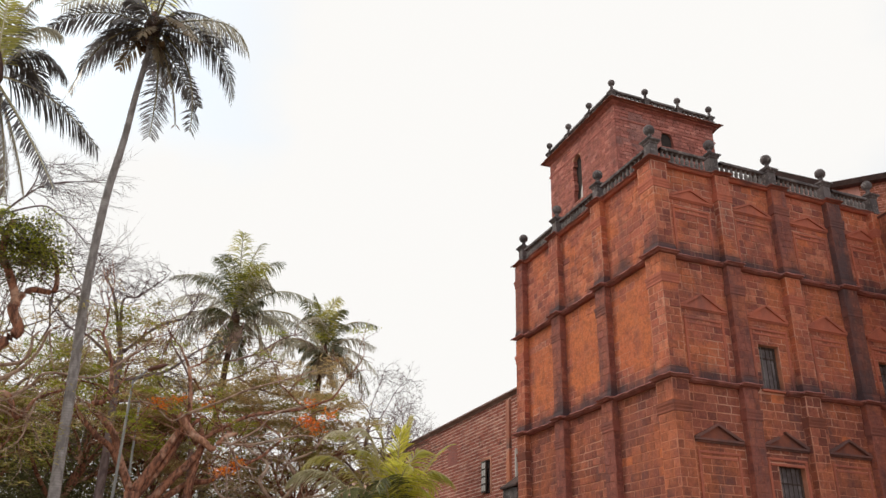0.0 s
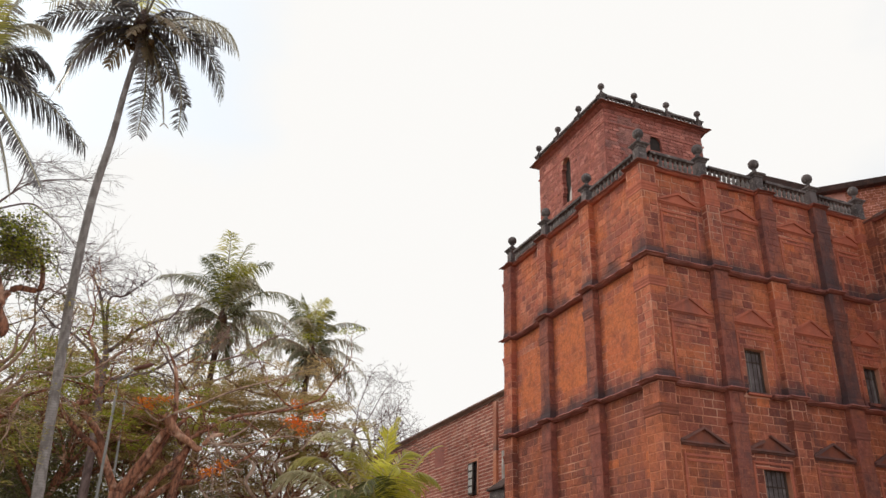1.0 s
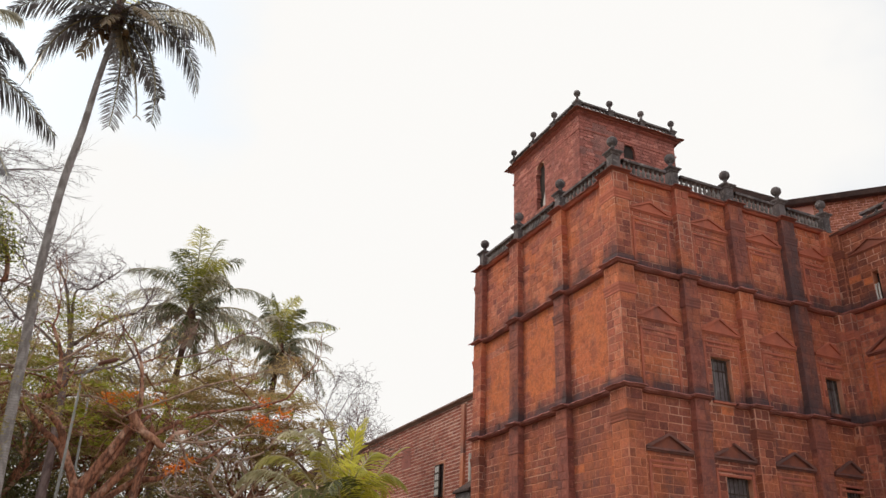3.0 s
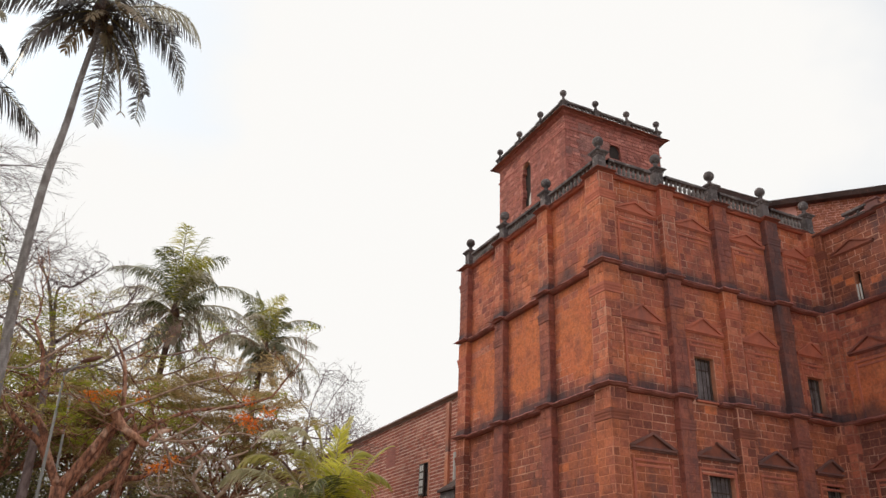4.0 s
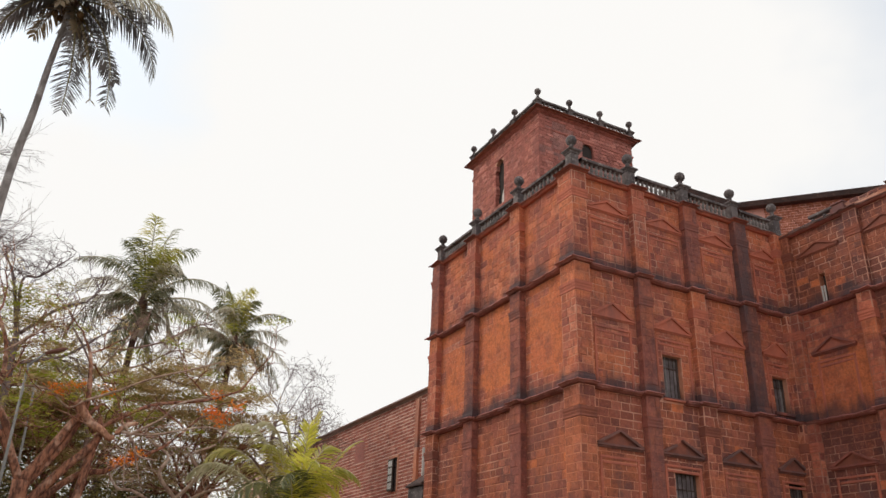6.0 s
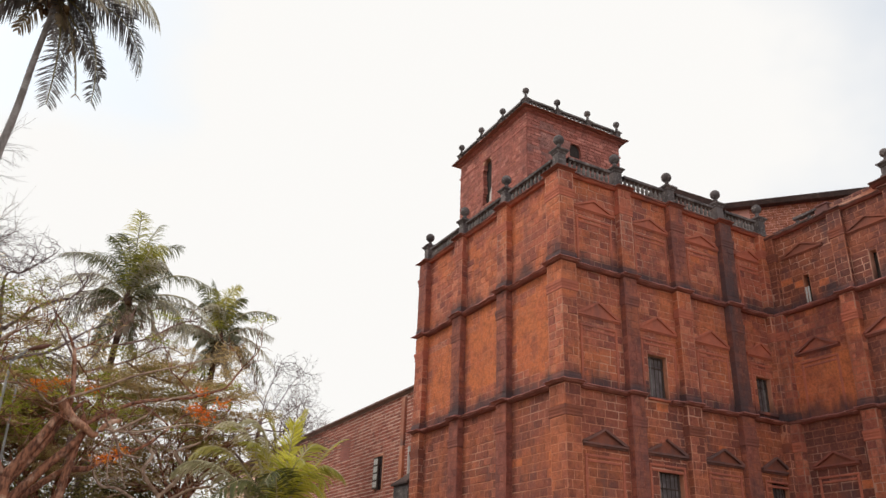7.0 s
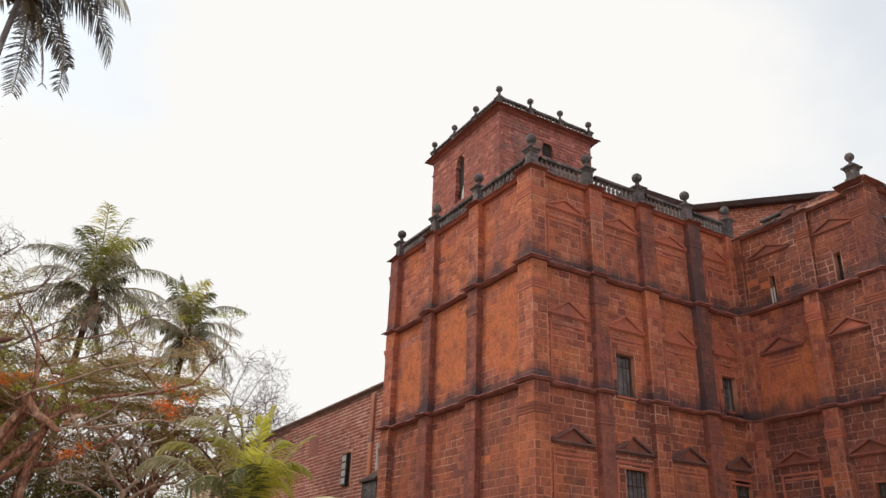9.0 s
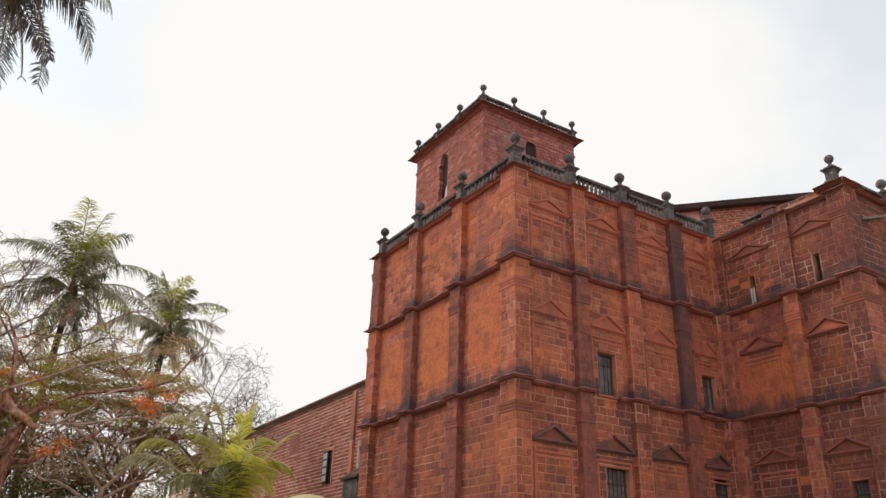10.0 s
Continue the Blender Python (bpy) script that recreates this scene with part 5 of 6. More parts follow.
for mid, tip, mat, leaf, hang, splay in (
        ((1.33, 0.10, -0.23), (2.71, 0.20, -1.35), M_PALM, 0.95, 0.9, 0.75),
        ((0.77, 0.00, 0.95), (1.63, 0.10, 0.42), M_PALM, 0.75, 0.8, 0.8),
        ((0.40, 0.30, 1.73), (1.16, 0.50, 2.00), M_PALM_GREY, 0.8, 0.8, 0.8),
        ((0.23, 0.10, 2.08), (0.48, 0.20, 2.89), M_PALM_MID, 0.7, 0.5, 0.9),
        ((1.14, -0.20, -1.53), (2.04, -0.30, -2.95), M_PALM, 0.8, 0.6, 0.9),
        ((0.81, 0.00, -1.57), (1.41, 0.00, -3.14), M_PALM_DRY, 0.6, 0.5, 0.9),
        ((0.48, 0.20, -1.21), (0.96, 0.20, -3.17), M_PALM_DRY, 0.7, 0.5, 0.9),
        ((-0.08, 0.00, 1.26), (-0.20, 0.00, 2.71), M_PALM_YOUNG, 0.7, 0.4, 0.9),
        ((0.46, 0.50, 0.89), (1.09, 0.90, 0.35), M_PALM, 0.8, 0.8, 0.8),
        ((-0.09, 0.60, 2.09), (0.06, 1.20, 3.10), M_PALM_DRY, 0.7, 0.6, 0.9),
        ((-1.2, 0.3, 0.9), (-2.8, 0.5, 0.3), M_PALM, 0.85, 0.7, 0.9),
        ((-1.3, 0.2, 0.0), (-2.5, 0.3, -1.5), M_PALM, 0.85, 0.7, 0.9),
        ((-0.6, 0.9, 0.8), (-1.4, 2.6, 0.3), M_PALM, 0.85, 0.7, 0.9),
        ((-0.5, -0.9, 0.7), (-0.8, -2.4, 0.0), M_PALM_GREY, 0.85, 0.7, 0.9)):
    frond(palm, CD, mid, tip, mat, rp, leaf, 80, hang, 0.036, M_RIB_PALE, 1.2, splay)
nuts(palm, CD, 5, rp)

# two palms further back: bright upright leaves over grey hanging ones
SHAPE = [
    ((-0.45, 0.3, 2.5), (-1.5, 0.5, 3.5), M_PALM_DEEP), ((-0.10, -0.3, 2.7), (-0.4, -0.9, 4.1), M_PALM_YOUNG),
    ((0.30, 0.4, 2.8), (0.8, 0.8, 4.4), M_PALM_DEEP), ((0.80, 0.0, 2.5), (2.0, 0.1, 3.6), M_PALM_DEEP),
    ((0.45, -0.6, 2.3), (1.2, -1.4, 2.9), M_PALM_YOUNG), ((-0.40, -0.7, 2.3), (-1.1, -1.6, 2.8), M_PALM_DEEP),
    ((0.10, 0.8, 2.4), (0.5, 1.9, 3.3), M_PALM_DEEP), ((0.80, -0.4, 1.9), (1.9, -0.8, 1.9), M_PALM_DEEP),
    ((-0.80, 0.5, 2.1), (-1.8, 1.0, 2.2), M_PALM_DEEP), ((0.15, -0.9, 2.0), (0.3, -2.2, 2.3), M_PALM_YOUNG),
    ((-1.50, 0.3, 2.2), (-3.5, 0.5, 2.5), M_PALM_MID), ((2.00, 0.3, 1.9), (4.1, 0.5, 1.9), M_PALM_MID),
    ((0.60, -1.2, 1.7), (1.4, -2.4, 1.5), M_PALM_GREY), ((-1.50, -0.6, 1.1), (-3.3, -1.0, 0.5), M_PALM_GREY),
    ((-1.80, 0.4, 0.5), (-3.8, 0.6, -0.8), M_PALM_GREY), ((2.50, -0.3, 0.6), (4.5, -0.5, -1.3), M_PALM_GREY),
    ((1.90, -0.9, 0.1), (3.0, -1.4, -2.1), M_PALM_GREY), ((1.20, -0.6, -0.4), (1.8, -0.9, -3.3), M_PALM_GREY),
    ((-1.40, -0.6, -0.5), (-2.7, -0.9, -2.7), M_PALM_DRY), ((-0.60, -0.8, -1.0), (-1.0, -1.1, -3.4), M_PALM_DEEP),
    ((0.40, 0.5, -1.0), (0.5, 0.8, -3.2), M_PALM_DEEP), ((-2.0, 0.8, 0.0), (-3.4, 1.2, -2.0), M_PALM_MID),
    ((1.80, 0.9, 0.8), (3.4, 1.5, -0.2), M_PALM_MID),
]
for crown, base, size, flip, seed in (((-12.29, 20.80, 15.45), (-12.7, 20.9, 0), 1.0, 1, 21), ((-6.67, 23.98, 15.25), (-7.2, 24.2, 0), 0.80, -1, 33)):
    palm = thing("coconut_palm", "coconut palm with bright young fronds above grey drooping ones", "palm tree", base, "coconut palms")
    c = Vector(crown)
    b = Vector(base)
    palm_trunk(palm, [tuple(b + Vector((0, 0, -0.1))), tuple(b.lerp(c, 0.35) + Vector((-0.15, 0, 0))), tuple(b.lerp(c, 0.7) + Vector((-0.12, 0, 0))), crown], 0.22, 0.15, M_PALM_FIBRE)
    boss(palm, c, 0.24, 0.9)
    rp = random.Random(seed)
    for mid, tip, mat in SHAPE:
        j = [rp.uniform(-0.3, 0.3) for _ in range(3)]
        low = tip[2] < 2.55
        k = size * rp.uniform(0.92, 1.06) * (1.15 if low and flip < 0 else 1.0)
        frond(palm, c, (mid[0] * flip * k + j[0] * 0.5, mid[1] * k, mid[2] * k + j[2] * 0.4), (tip[0] * flip * k + j[1], tip[1] * k, tip[2] * k * (1.0 if low else 1.1) + j[0]), mat, rp,
              1.1 * size, 74, 0.95 if low else 0.8, 0.04, M_RIB_PALE if low else None, 1.2, 0.9 if low else 0.72, 1.6)
    fan(palm, c, 10, 2.6 * size, seed, [M_PALM_DEEP, M_PALM_MID, M_PALM_GREY, M_PALM_DRY], (60, -74), 0.9, 44, 0.9, 0.06, 0.4, 0.6)
    nuts(palm, c, 6, rp, 0.15)

palm = thing("young_palm", "young palm with broad arching yellow-green fronds", "palm tree", (-8.3, 4.8, 0))
CY = Vector((-8.15, 4.75, 3.7))
palm_trunk(palm, [(-8.1, 4.8, -0.1), (-8.12, 4.8, 1.9), tuple(CY)], 0.18, 0.15, M_PALM_FIBRE)
boss(palm, CY, 0.2, 0.8)
rp = random.Random(12)
for mid, tip, mat, leaf, pairs, hang, splay in (
        ((-1.15, 0.1, 2.75), (-2.30, 0.1, 2.95), M_PALM_SILVER, 0.80, 50, 0.9, 0.8),
        ((-0.55, 0.2, 2.75), (-1.35, 0.3, 3.30), M_PALM_SILVER, 0.75, 46, 0.8, 0.8),
        ((-2.13, -0.2, 1.68), (-3.45, -0.3, 1.35), M_PALM_SILVER, 0.75, 50, 0.9, 0.8),
        ((-1.55, 0.4, 2.20), (-2.80, 0.6, 2.05), M_PALM_GREEN, 0.85, 46, 0.8, 0.8),
        ((1.25, 0.0, 2.25), (2.20, 0.0, 3.10), M_PALM_NEW, 0.22, 44, 0.3, 0.5),
        ((0.30, 0.0, 2.40), (0.62, 0.0, 3.85), M_PALM_NEW, 0.40, 34, 0.2, 0.45),
        ((-0.12, 0.2, 2.35), (-0.45, 0.3, 3.50), M_PALM_GREEN, 0.75, 40, 0.5, 0.75),
        ((0.12, -0.2, 2.20), (0.15, -0.4, 3.30), M_PALM_NEW, 0.70, 40, 0.4, 0.7),
        ((0.60, 0.2, 2.10), (1.25, 0.3, 2.85), M_PALM_NEW, 0.80, 44, 0.6, 0.85),
        ((-0.60, -0.3, 2.05), (-1.35, -0.6, 2.45), M_PALM_YOUNG, 0.90, 44, 0.7, 0.85),
        ((0.75, -0.7, 1.75), (1.50, -1.5, 1.65), M_PALM_YOUNG, 0.90, 44, 0.7, 0.9),
        ((1.00, 0.4, 1.80), (1.80, 0.7, 1.60), M_PALM_NEW, 0.85, 44, 0.7, 0.9),
        ((0.10, -0.9, 1.80), (0.10, -2.0, 1.75), M_PALM_NEW, 0.95, 46, 0.6, 0.9),
        ((0.50, -0.6, 1.40), (1.05, -1.3, 0.95), M_PALM_NEW, 0.95, 44, 0.7, 0.9),
        ((-0.40, -0.8, 1.50), (-0.95, -1.6, 1.20), M_PALM_DEEP, 0.95, 44, 0.7, 0.9),
        ((-1.00, -0.4, 1.30), (-2.10, -0.8, 0.80), M_PALM_DEEP, 0.90, 44, 0.7, 0.9),
        ((0.05, 1.0, 2.20), (0.10, 2.0, 2.50), M_PALM_GREEN, 0.90, 40, 0.6, 0.9)):
    frond(palm, CY, mid, tip, mat, rp, leaf * 1.1, int(pairs * 1.15), hang * 0.8, 0.046, M_RIB_PALE, 2.2 if mat is M_PALM_SILVER else 1.2, splay * 0.8, 0.8)


# ---------------------------------------------------------------- broad trees
def wander(p, d, length, steps, bend, rise, rnd):
    pts = [p]
    for _ in range(steps):
        d = (d + Vector((rnd.gauss(0, bend), rnd.gauss(0, bend), rnd.gauss(0, bend * 0.8) + rise))).normalized()
        p = p + d * (length / steps)
        pts.append(p)
    return pts, d


def grow(m, p, d, length, radius, depth, rnd, ends, spread=0.8, rise=0.04, bend=0.22, kids=(3, 4), thin=0.55, shrink=0.62):
    """A limb that wanders and carries smaller ones; the tips of the last are kept for leaves."""
    steps = 5 if depth > 1 else 3
    pts, d2 = wander(p, d, length, steps, bend, rise, rnd)
    end = radius * 0.55 if depth else radius * 0.45
    tube(m, pts, [radius + (end - radius) * i / steps for i in range(steps + 1)], 6 if radius > 0.05 else (4 if radius > 0.02 else 3), False)
    if depth == 0:
        ends.append((pts[-1], d2))
        return
    for i in range(rnd.randint(*kids)):
        k = rnd.uniform(0.35, 1.0)
        j = min(int(k * steps), steps - 1)
        q = pts[j].lerp(pts[j + 1], k * steps - j)
        axis = Vector((rnd.gauss(0, 1), rnd.gauss(0, 1), rnd.gauss(0, 0.7))).normalized()
        nd = (d2 + axis * spread).normalized()
        grow(m, q, nd, length * shrink * rnd.uniform(0.75, 1.2), max(radius * thin, 0.006), depth - 1, rnd, ends, spread, rise, bend, kids, thin, shrink)
    grow(m, pts[-1], d2, length * shrink, max(end, 0.006), depth - 1, rnd, ends, spread, rise, bend, kids, thin, shrink)


def sprays(name, owner, centres, mat, rng, per=24, size=(0.09, 0.035), spread=(0.30, 0.30, 0.10), label=""):
    """Small leaf blades scattered in flat clumps round the twig ends."""
    c = np.array([tuple(q) for q in centres])
    if not len(c):
        return None
    n = len(c) * per
    pos = np.repeat(c, per, 0) + rng.normal(0, 1, (n, 3)) * np.array(spread)
    a = rng.normal(0, 1, (n, 3))
    a[:, 2] *= 0.35
    a /= np.linalg.norm(a, axis=1)[:, None]
    b = np.cross(a, rng.normal(0, 1, (n, 3)) * np.array([0.5, 0.5, 1.0]) + np.array([0, 0, 0.6]))
    b /= np.linalg.norm(b, axis=1)[:, None] + 1e-9
    s = rng.uniform(0.6, 1.25, (n, 1))
    a, b = a * size[0] * s, b * size[1] * s
    v = np.stack([pos - a, pos - b * 0.9 + a * 0.1, pos + a, pos + b * 0.9 + a * 0.1], 1).reshape(-1, 3)
    m = Mesh()
    m.v = [tuple(q) for q in v.tolist()]
    m.f = [(4 * i, 4 * i + 1, 4 * i + 2, 4 * i + 3) for i in range(n)]
    return part(name, m, mat, owner, label, kind="stuff")


def limb(m, pts, r0, r1, sides=8):
    """A limb along a few bends, rounded between them."""
    q = [Vector(p) for p in pts]
    fine = []
    for i in range(len(q) - 1):
        a, b, c, d = q[max(i - 1, 0)], q[i], q[i + 1], q[min(i + 2, len(q) - 1)]
        for k in range(5):
            t = k / 5
            fine.append(0.5 * (2 * b + (c - a) * t + (2 * a - 5 * b + 4 * c - d) * t * t + (3 * b - a - 3 * c + d) * t ** 3))
    fine.append(q[-1])
    n = len(fine) - 1
    tube(m, fine, [r0 + (r1 - r0) * i / n for i in range(n + 1)], sides)
    return fine


rng = np.random.default_rng(5)

# flame tree with bare reddish limbs and a few orange blossoms
flame = thing("flame_tree", "flame tree with reddish limbs, thin leaves and orange blossoms", "tree", (-15.9, 3.0, 0))
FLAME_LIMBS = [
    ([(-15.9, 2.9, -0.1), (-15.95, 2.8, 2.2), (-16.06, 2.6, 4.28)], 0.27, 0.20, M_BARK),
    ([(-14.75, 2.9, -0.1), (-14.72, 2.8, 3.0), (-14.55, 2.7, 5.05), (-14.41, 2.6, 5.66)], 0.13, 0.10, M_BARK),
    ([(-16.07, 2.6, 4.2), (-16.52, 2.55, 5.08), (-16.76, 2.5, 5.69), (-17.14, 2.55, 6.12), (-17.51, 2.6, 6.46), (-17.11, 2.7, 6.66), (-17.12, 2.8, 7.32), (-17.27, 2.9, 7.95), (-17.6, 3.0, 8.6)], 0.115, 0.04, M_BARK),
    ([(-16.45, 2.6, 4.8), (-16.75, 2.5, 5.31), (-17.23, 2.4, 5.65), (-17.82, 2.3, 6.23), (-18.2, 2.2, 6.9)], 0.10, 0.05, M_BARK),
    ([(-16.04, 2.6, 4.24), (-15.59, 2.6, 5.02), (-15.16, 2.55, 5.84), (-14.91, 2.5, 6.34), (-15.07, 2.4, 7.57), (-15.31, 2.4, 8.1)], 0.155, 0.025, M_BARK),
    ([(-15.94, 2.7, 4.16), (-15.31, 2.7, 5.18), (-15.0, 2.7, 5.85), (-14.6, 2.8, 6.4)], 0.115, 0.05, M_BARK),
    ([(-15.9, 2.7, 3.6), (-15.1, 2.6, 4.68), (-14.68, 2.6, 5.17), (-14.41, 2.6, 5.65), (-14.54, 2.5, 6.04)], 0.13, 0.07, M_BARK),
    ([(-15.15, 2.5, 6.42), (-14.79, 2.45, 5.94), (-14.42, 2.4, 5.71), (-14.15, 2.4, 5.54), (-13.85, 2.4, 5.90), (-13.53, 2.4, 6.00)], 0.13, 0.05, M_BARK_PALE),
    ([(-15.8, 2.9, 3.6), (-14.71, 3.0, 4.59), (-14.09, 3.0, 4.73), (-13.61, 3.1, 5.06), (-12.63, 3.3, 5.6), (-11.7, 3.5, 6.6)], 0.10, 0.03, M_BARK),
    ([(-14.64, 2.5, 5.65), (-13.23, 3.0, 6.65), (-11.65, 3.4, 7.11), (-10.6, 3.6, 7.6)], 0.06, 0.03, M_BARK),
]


def branch(owner, y, r0, r1, *bends):
    """A thin pale branch that winds through one upright plane."""
    q = Mesh()
    limb(q, [(x, y + 0.12 * math.sin(i * 2.1), z) for i, (x, z) in enumerate(bends)], r0 * 1.15, r1 * 1.25, 6)
    part("branch", q, M_TWIG_PALE, owner, smooth=True)


branch(flame, 2.3, 0.035, 0.014, (-13.93, 5.70), (-13.08, 5.75), (-11.77, 6.09), (-10.96, 6.02))
branch(flame, 2.3, 0.036, 0.016, (-13.85, 5.87), (-13.58, 5.47), (-13.38, 5.11), (-12.89, 5.06))
branch(flame, 2.2, 0.026, 0.012, (-13.66, 5.56), (-13.70, 4.98), (-13.63, 4.31))
branch(flame, 2.2, 0.026, 0.012, (-13.60, 5.50), (-13.41, 5.00), (-13.22, 4.34))
branch(flame, 2.3, 0.034, 0.014, (-13.80, 5.60), (-12.91, 6.23), (-12.57, 6.65), (-11.34, 7.10))
branch(flame, 2.3, 0.036, 0.014, (-15.02, 6.40), (-14.29, 6.78), (-13.38, 7.26), (-12.29, 7.73), (-11.44, 8.13))
branch(flame, 2.3, 0.030, 0.018, (-16.67, 6.59), (-15.95, 6.60), (-15.37, 6.16), (-15.01, 6.43))
m, ends = Mesh(), []
rnd = random.Random(31)
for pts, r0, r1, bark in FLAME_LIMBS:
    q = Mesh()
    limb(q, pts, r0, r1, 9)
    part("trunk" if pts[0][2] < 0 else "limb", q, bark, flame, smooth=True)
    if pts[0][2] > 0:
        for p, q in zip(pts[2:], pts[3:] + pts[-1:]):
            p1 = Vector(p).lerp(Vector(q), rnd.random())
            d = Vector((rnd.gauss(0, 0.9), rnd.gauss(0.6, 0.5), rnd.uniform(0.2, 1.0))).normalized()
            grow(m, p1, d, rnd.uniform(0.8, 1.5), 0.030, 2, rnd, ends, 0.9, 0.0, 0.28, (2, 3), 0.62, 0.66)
part("twig_canopy", m, M_BARK, flame, "crooked reddish twigs", kind="stuff")
keep = [p for p, _ in ends if p.z > 5.6]
rnd.shuffle(keep)
n = len(keep)
sprays("foliage", flame, keep[:int(n * 0.22)], M_LEAF_BRIGHT, rng, 46, (0.085, 0.017), (0.20, 0.20, 0.03))
sprays("dry_foliage", flame, keep[int(n * 0.22):int(n * 0.34)], M_LEAF_DRY, rng, 30, (0.085, 0.017), (0.24, 0.24, 0.06))
BLOOM = [(-15.67, 2.7, 6.60), (-15.5, 2.7, 6.75), (-15.85, 2.7, 6.72), (-15.3, 2.7, 6.9), (-13.88, 2.5, 4.95), (-13.7, 2.5, 5.0), (-13.44, 2.5, 5.18), (-11.57, 2.5, 7.1), (-11.45, 2.5, 6.52), (-11.7, 2.5, 6.6), (-11.3, 2.5, 6.35), (-14.45, 2.7, 6.80), (-10.9, 2.5, 6.85)]
for p in BLOOM:
    sprays("blossom", flame, [p, (p[0] + 0.09, p[1], p[2] + 0.03)], M_FLOWER, rng, 34, (0.05, 0.036), (0.13, 0.13, 0.07), "orange blossom cluster")

# thick crooked tree whose limbs come in from the edge
crook = thing("crooked_tree", "crooked smooth-barked tree with dark green leaf clumps", "tree", (-20.6, -1.5, 0))
for pts, r0, r1 in (
        ([(-20.6, -1.5, -0.1), (-20.4, -1.45, 3.0), (-19.9, -1.35, 6.1)], 0.24, 0.17),
        ([(-19.95, -1.35, 6.0), (-19.43, -1.26, 6.83), (-19.14, -1.22, 7.19), (-19.36, -1.25, 7.65), (-19.35, -1.25, 7.91), (-19.64, -1.30, 8.55), (-19.88, -1.34, 9.0), (-19.8, -1.4, 9.8)], 0.15, 0.07),
        ([(-19.36, -1.25, 7.85), (-19.09, -1.21, 8.20), (-18.62, -1.15, 8.26), (-18.66, -1.16, 8.80), (-18.87, -1.18, 9.3)], 0.09, 0.04),
        ([(-20.2, -1.4, 5.2), (-19.6, -0.6, 5.75), (-19.16, -0.3, 5.9), (-18.85, -0.2, 5.4), (-18.57, -0.1, 5.9), (-18.05, 0.0, 6.2)], 0.10, 0.03)):
    part("limb" if r0 < 0.2 else "trunk", (lambda q: (limb(q, pts, r0, r1), q)[1])(Mesh()), M_BARK, crook, smooth=True)
m, ends = Mesh(), []
rnd = random.Random(17)
for c in ((-20.1, -1.4, 9.35), (-19.75, -1.25, 9.3), (-19.6, -1.3, 8.9), (-20.3, -1.2, 9.1), (-19.25, -1.18, 8.85), (-20.4, -1.3, 8.7), (-19.9, -1.1, 8.8), (-19.2, -1.2, 8.5), (-20.7, -1.2, 9.4), (-19.0, -1.2, 9.0), (-18.95, -1.1, 8.55), (-19.35, -1.2, 9.45)):
    for _ in range(4):
        d = Vector((rnd.gauss(0, 0.8), rnd.gauss(0, 0.8), rnd.uniform(-0.3, 0.5))).normalized()
        grow(m, Vector(c), d, 0.46, 0.016, 2, rnd, ends, 0.9, 0.0, 0.3, (2, 3), 0.6, 0.7)
part("twig_canopy", m, M_TWIG, crook, kind="stuff")
sprays("foliage", crook, [p for p, _ in ends[::3]], M_LEAF_DEEP, rng, 24, (0.05, 0.023), (0.20, 0.20, 0.06), "dark green leaf clumps")
sprays("yellow_foliage", crook, [p for p, _ in ends if p.z > 8.7][::3], M_LEAF_BRIGHT, rng, 26, (0.048, 0.022), (0.18, 0.18, 0.06))
m, ends = Mesh(), []
for c in ((-18.05, 0.0, 6.2), (-18.57, -0.1, 5.9), (-19.2, -0.3, 5.9), (-19.8, -0.8, 5.6), (-18.9, -0.2, 5.4)):
    for _ in range(2):
        d = Vector((rnd.gauss(0, 0.9), rnd.gauss(0, 0.6), rnd.uniform(-0.6, 0.8))).normalized()
        grow(m, Vector(c), d, 1.2, 0.025, 2, rnd, ends, 0.9, 0.0, 0.28, (2, 3), 0.6, 0.66)
part("pale_twig_canopy", m, M_TWIG_PALE, crook, kind="stuff")
sprays("sparse_foliage", crook, [p for p, _ in ends[::3]], M_LEAF, rng, 30, (0.085, 0.017), (0.22, 0.22, 0.05))

branch(crook, 1.0, 0.050, 0.020, (-20.1, 6.2), (-19.26, 6.82), (-18.88, 7.33), (-18.77, 7.87), (-18.53, 8.11))
branch(crook, 1.0, 0.045, 0.018, (-20.1, 6.8), (-19.27, 7.03), (-19.07, 7.36), (-19.09, 7.66), (-19.00, 7.89))
branch(crook, 1.0, 0.022, 0.014, (-18.75, 7.88), (-18.59, 7.32), (-18.43, 6.91))
branch(crook, 1.0, 0.038, 0.016, (-19.6, 6.0), (-18.95, 6.41), (-18.66, 6.75), (-18.19, 6.84), (-17.54, 6.84), (-17.08, 7.12), (-16.84, 7.38))
branch(crook, 1.0, 0.030, 0.014, (-17.08, 7.12), (-16.52, 7.75), (-16.22, 8.02), (-16.20, 8.24))

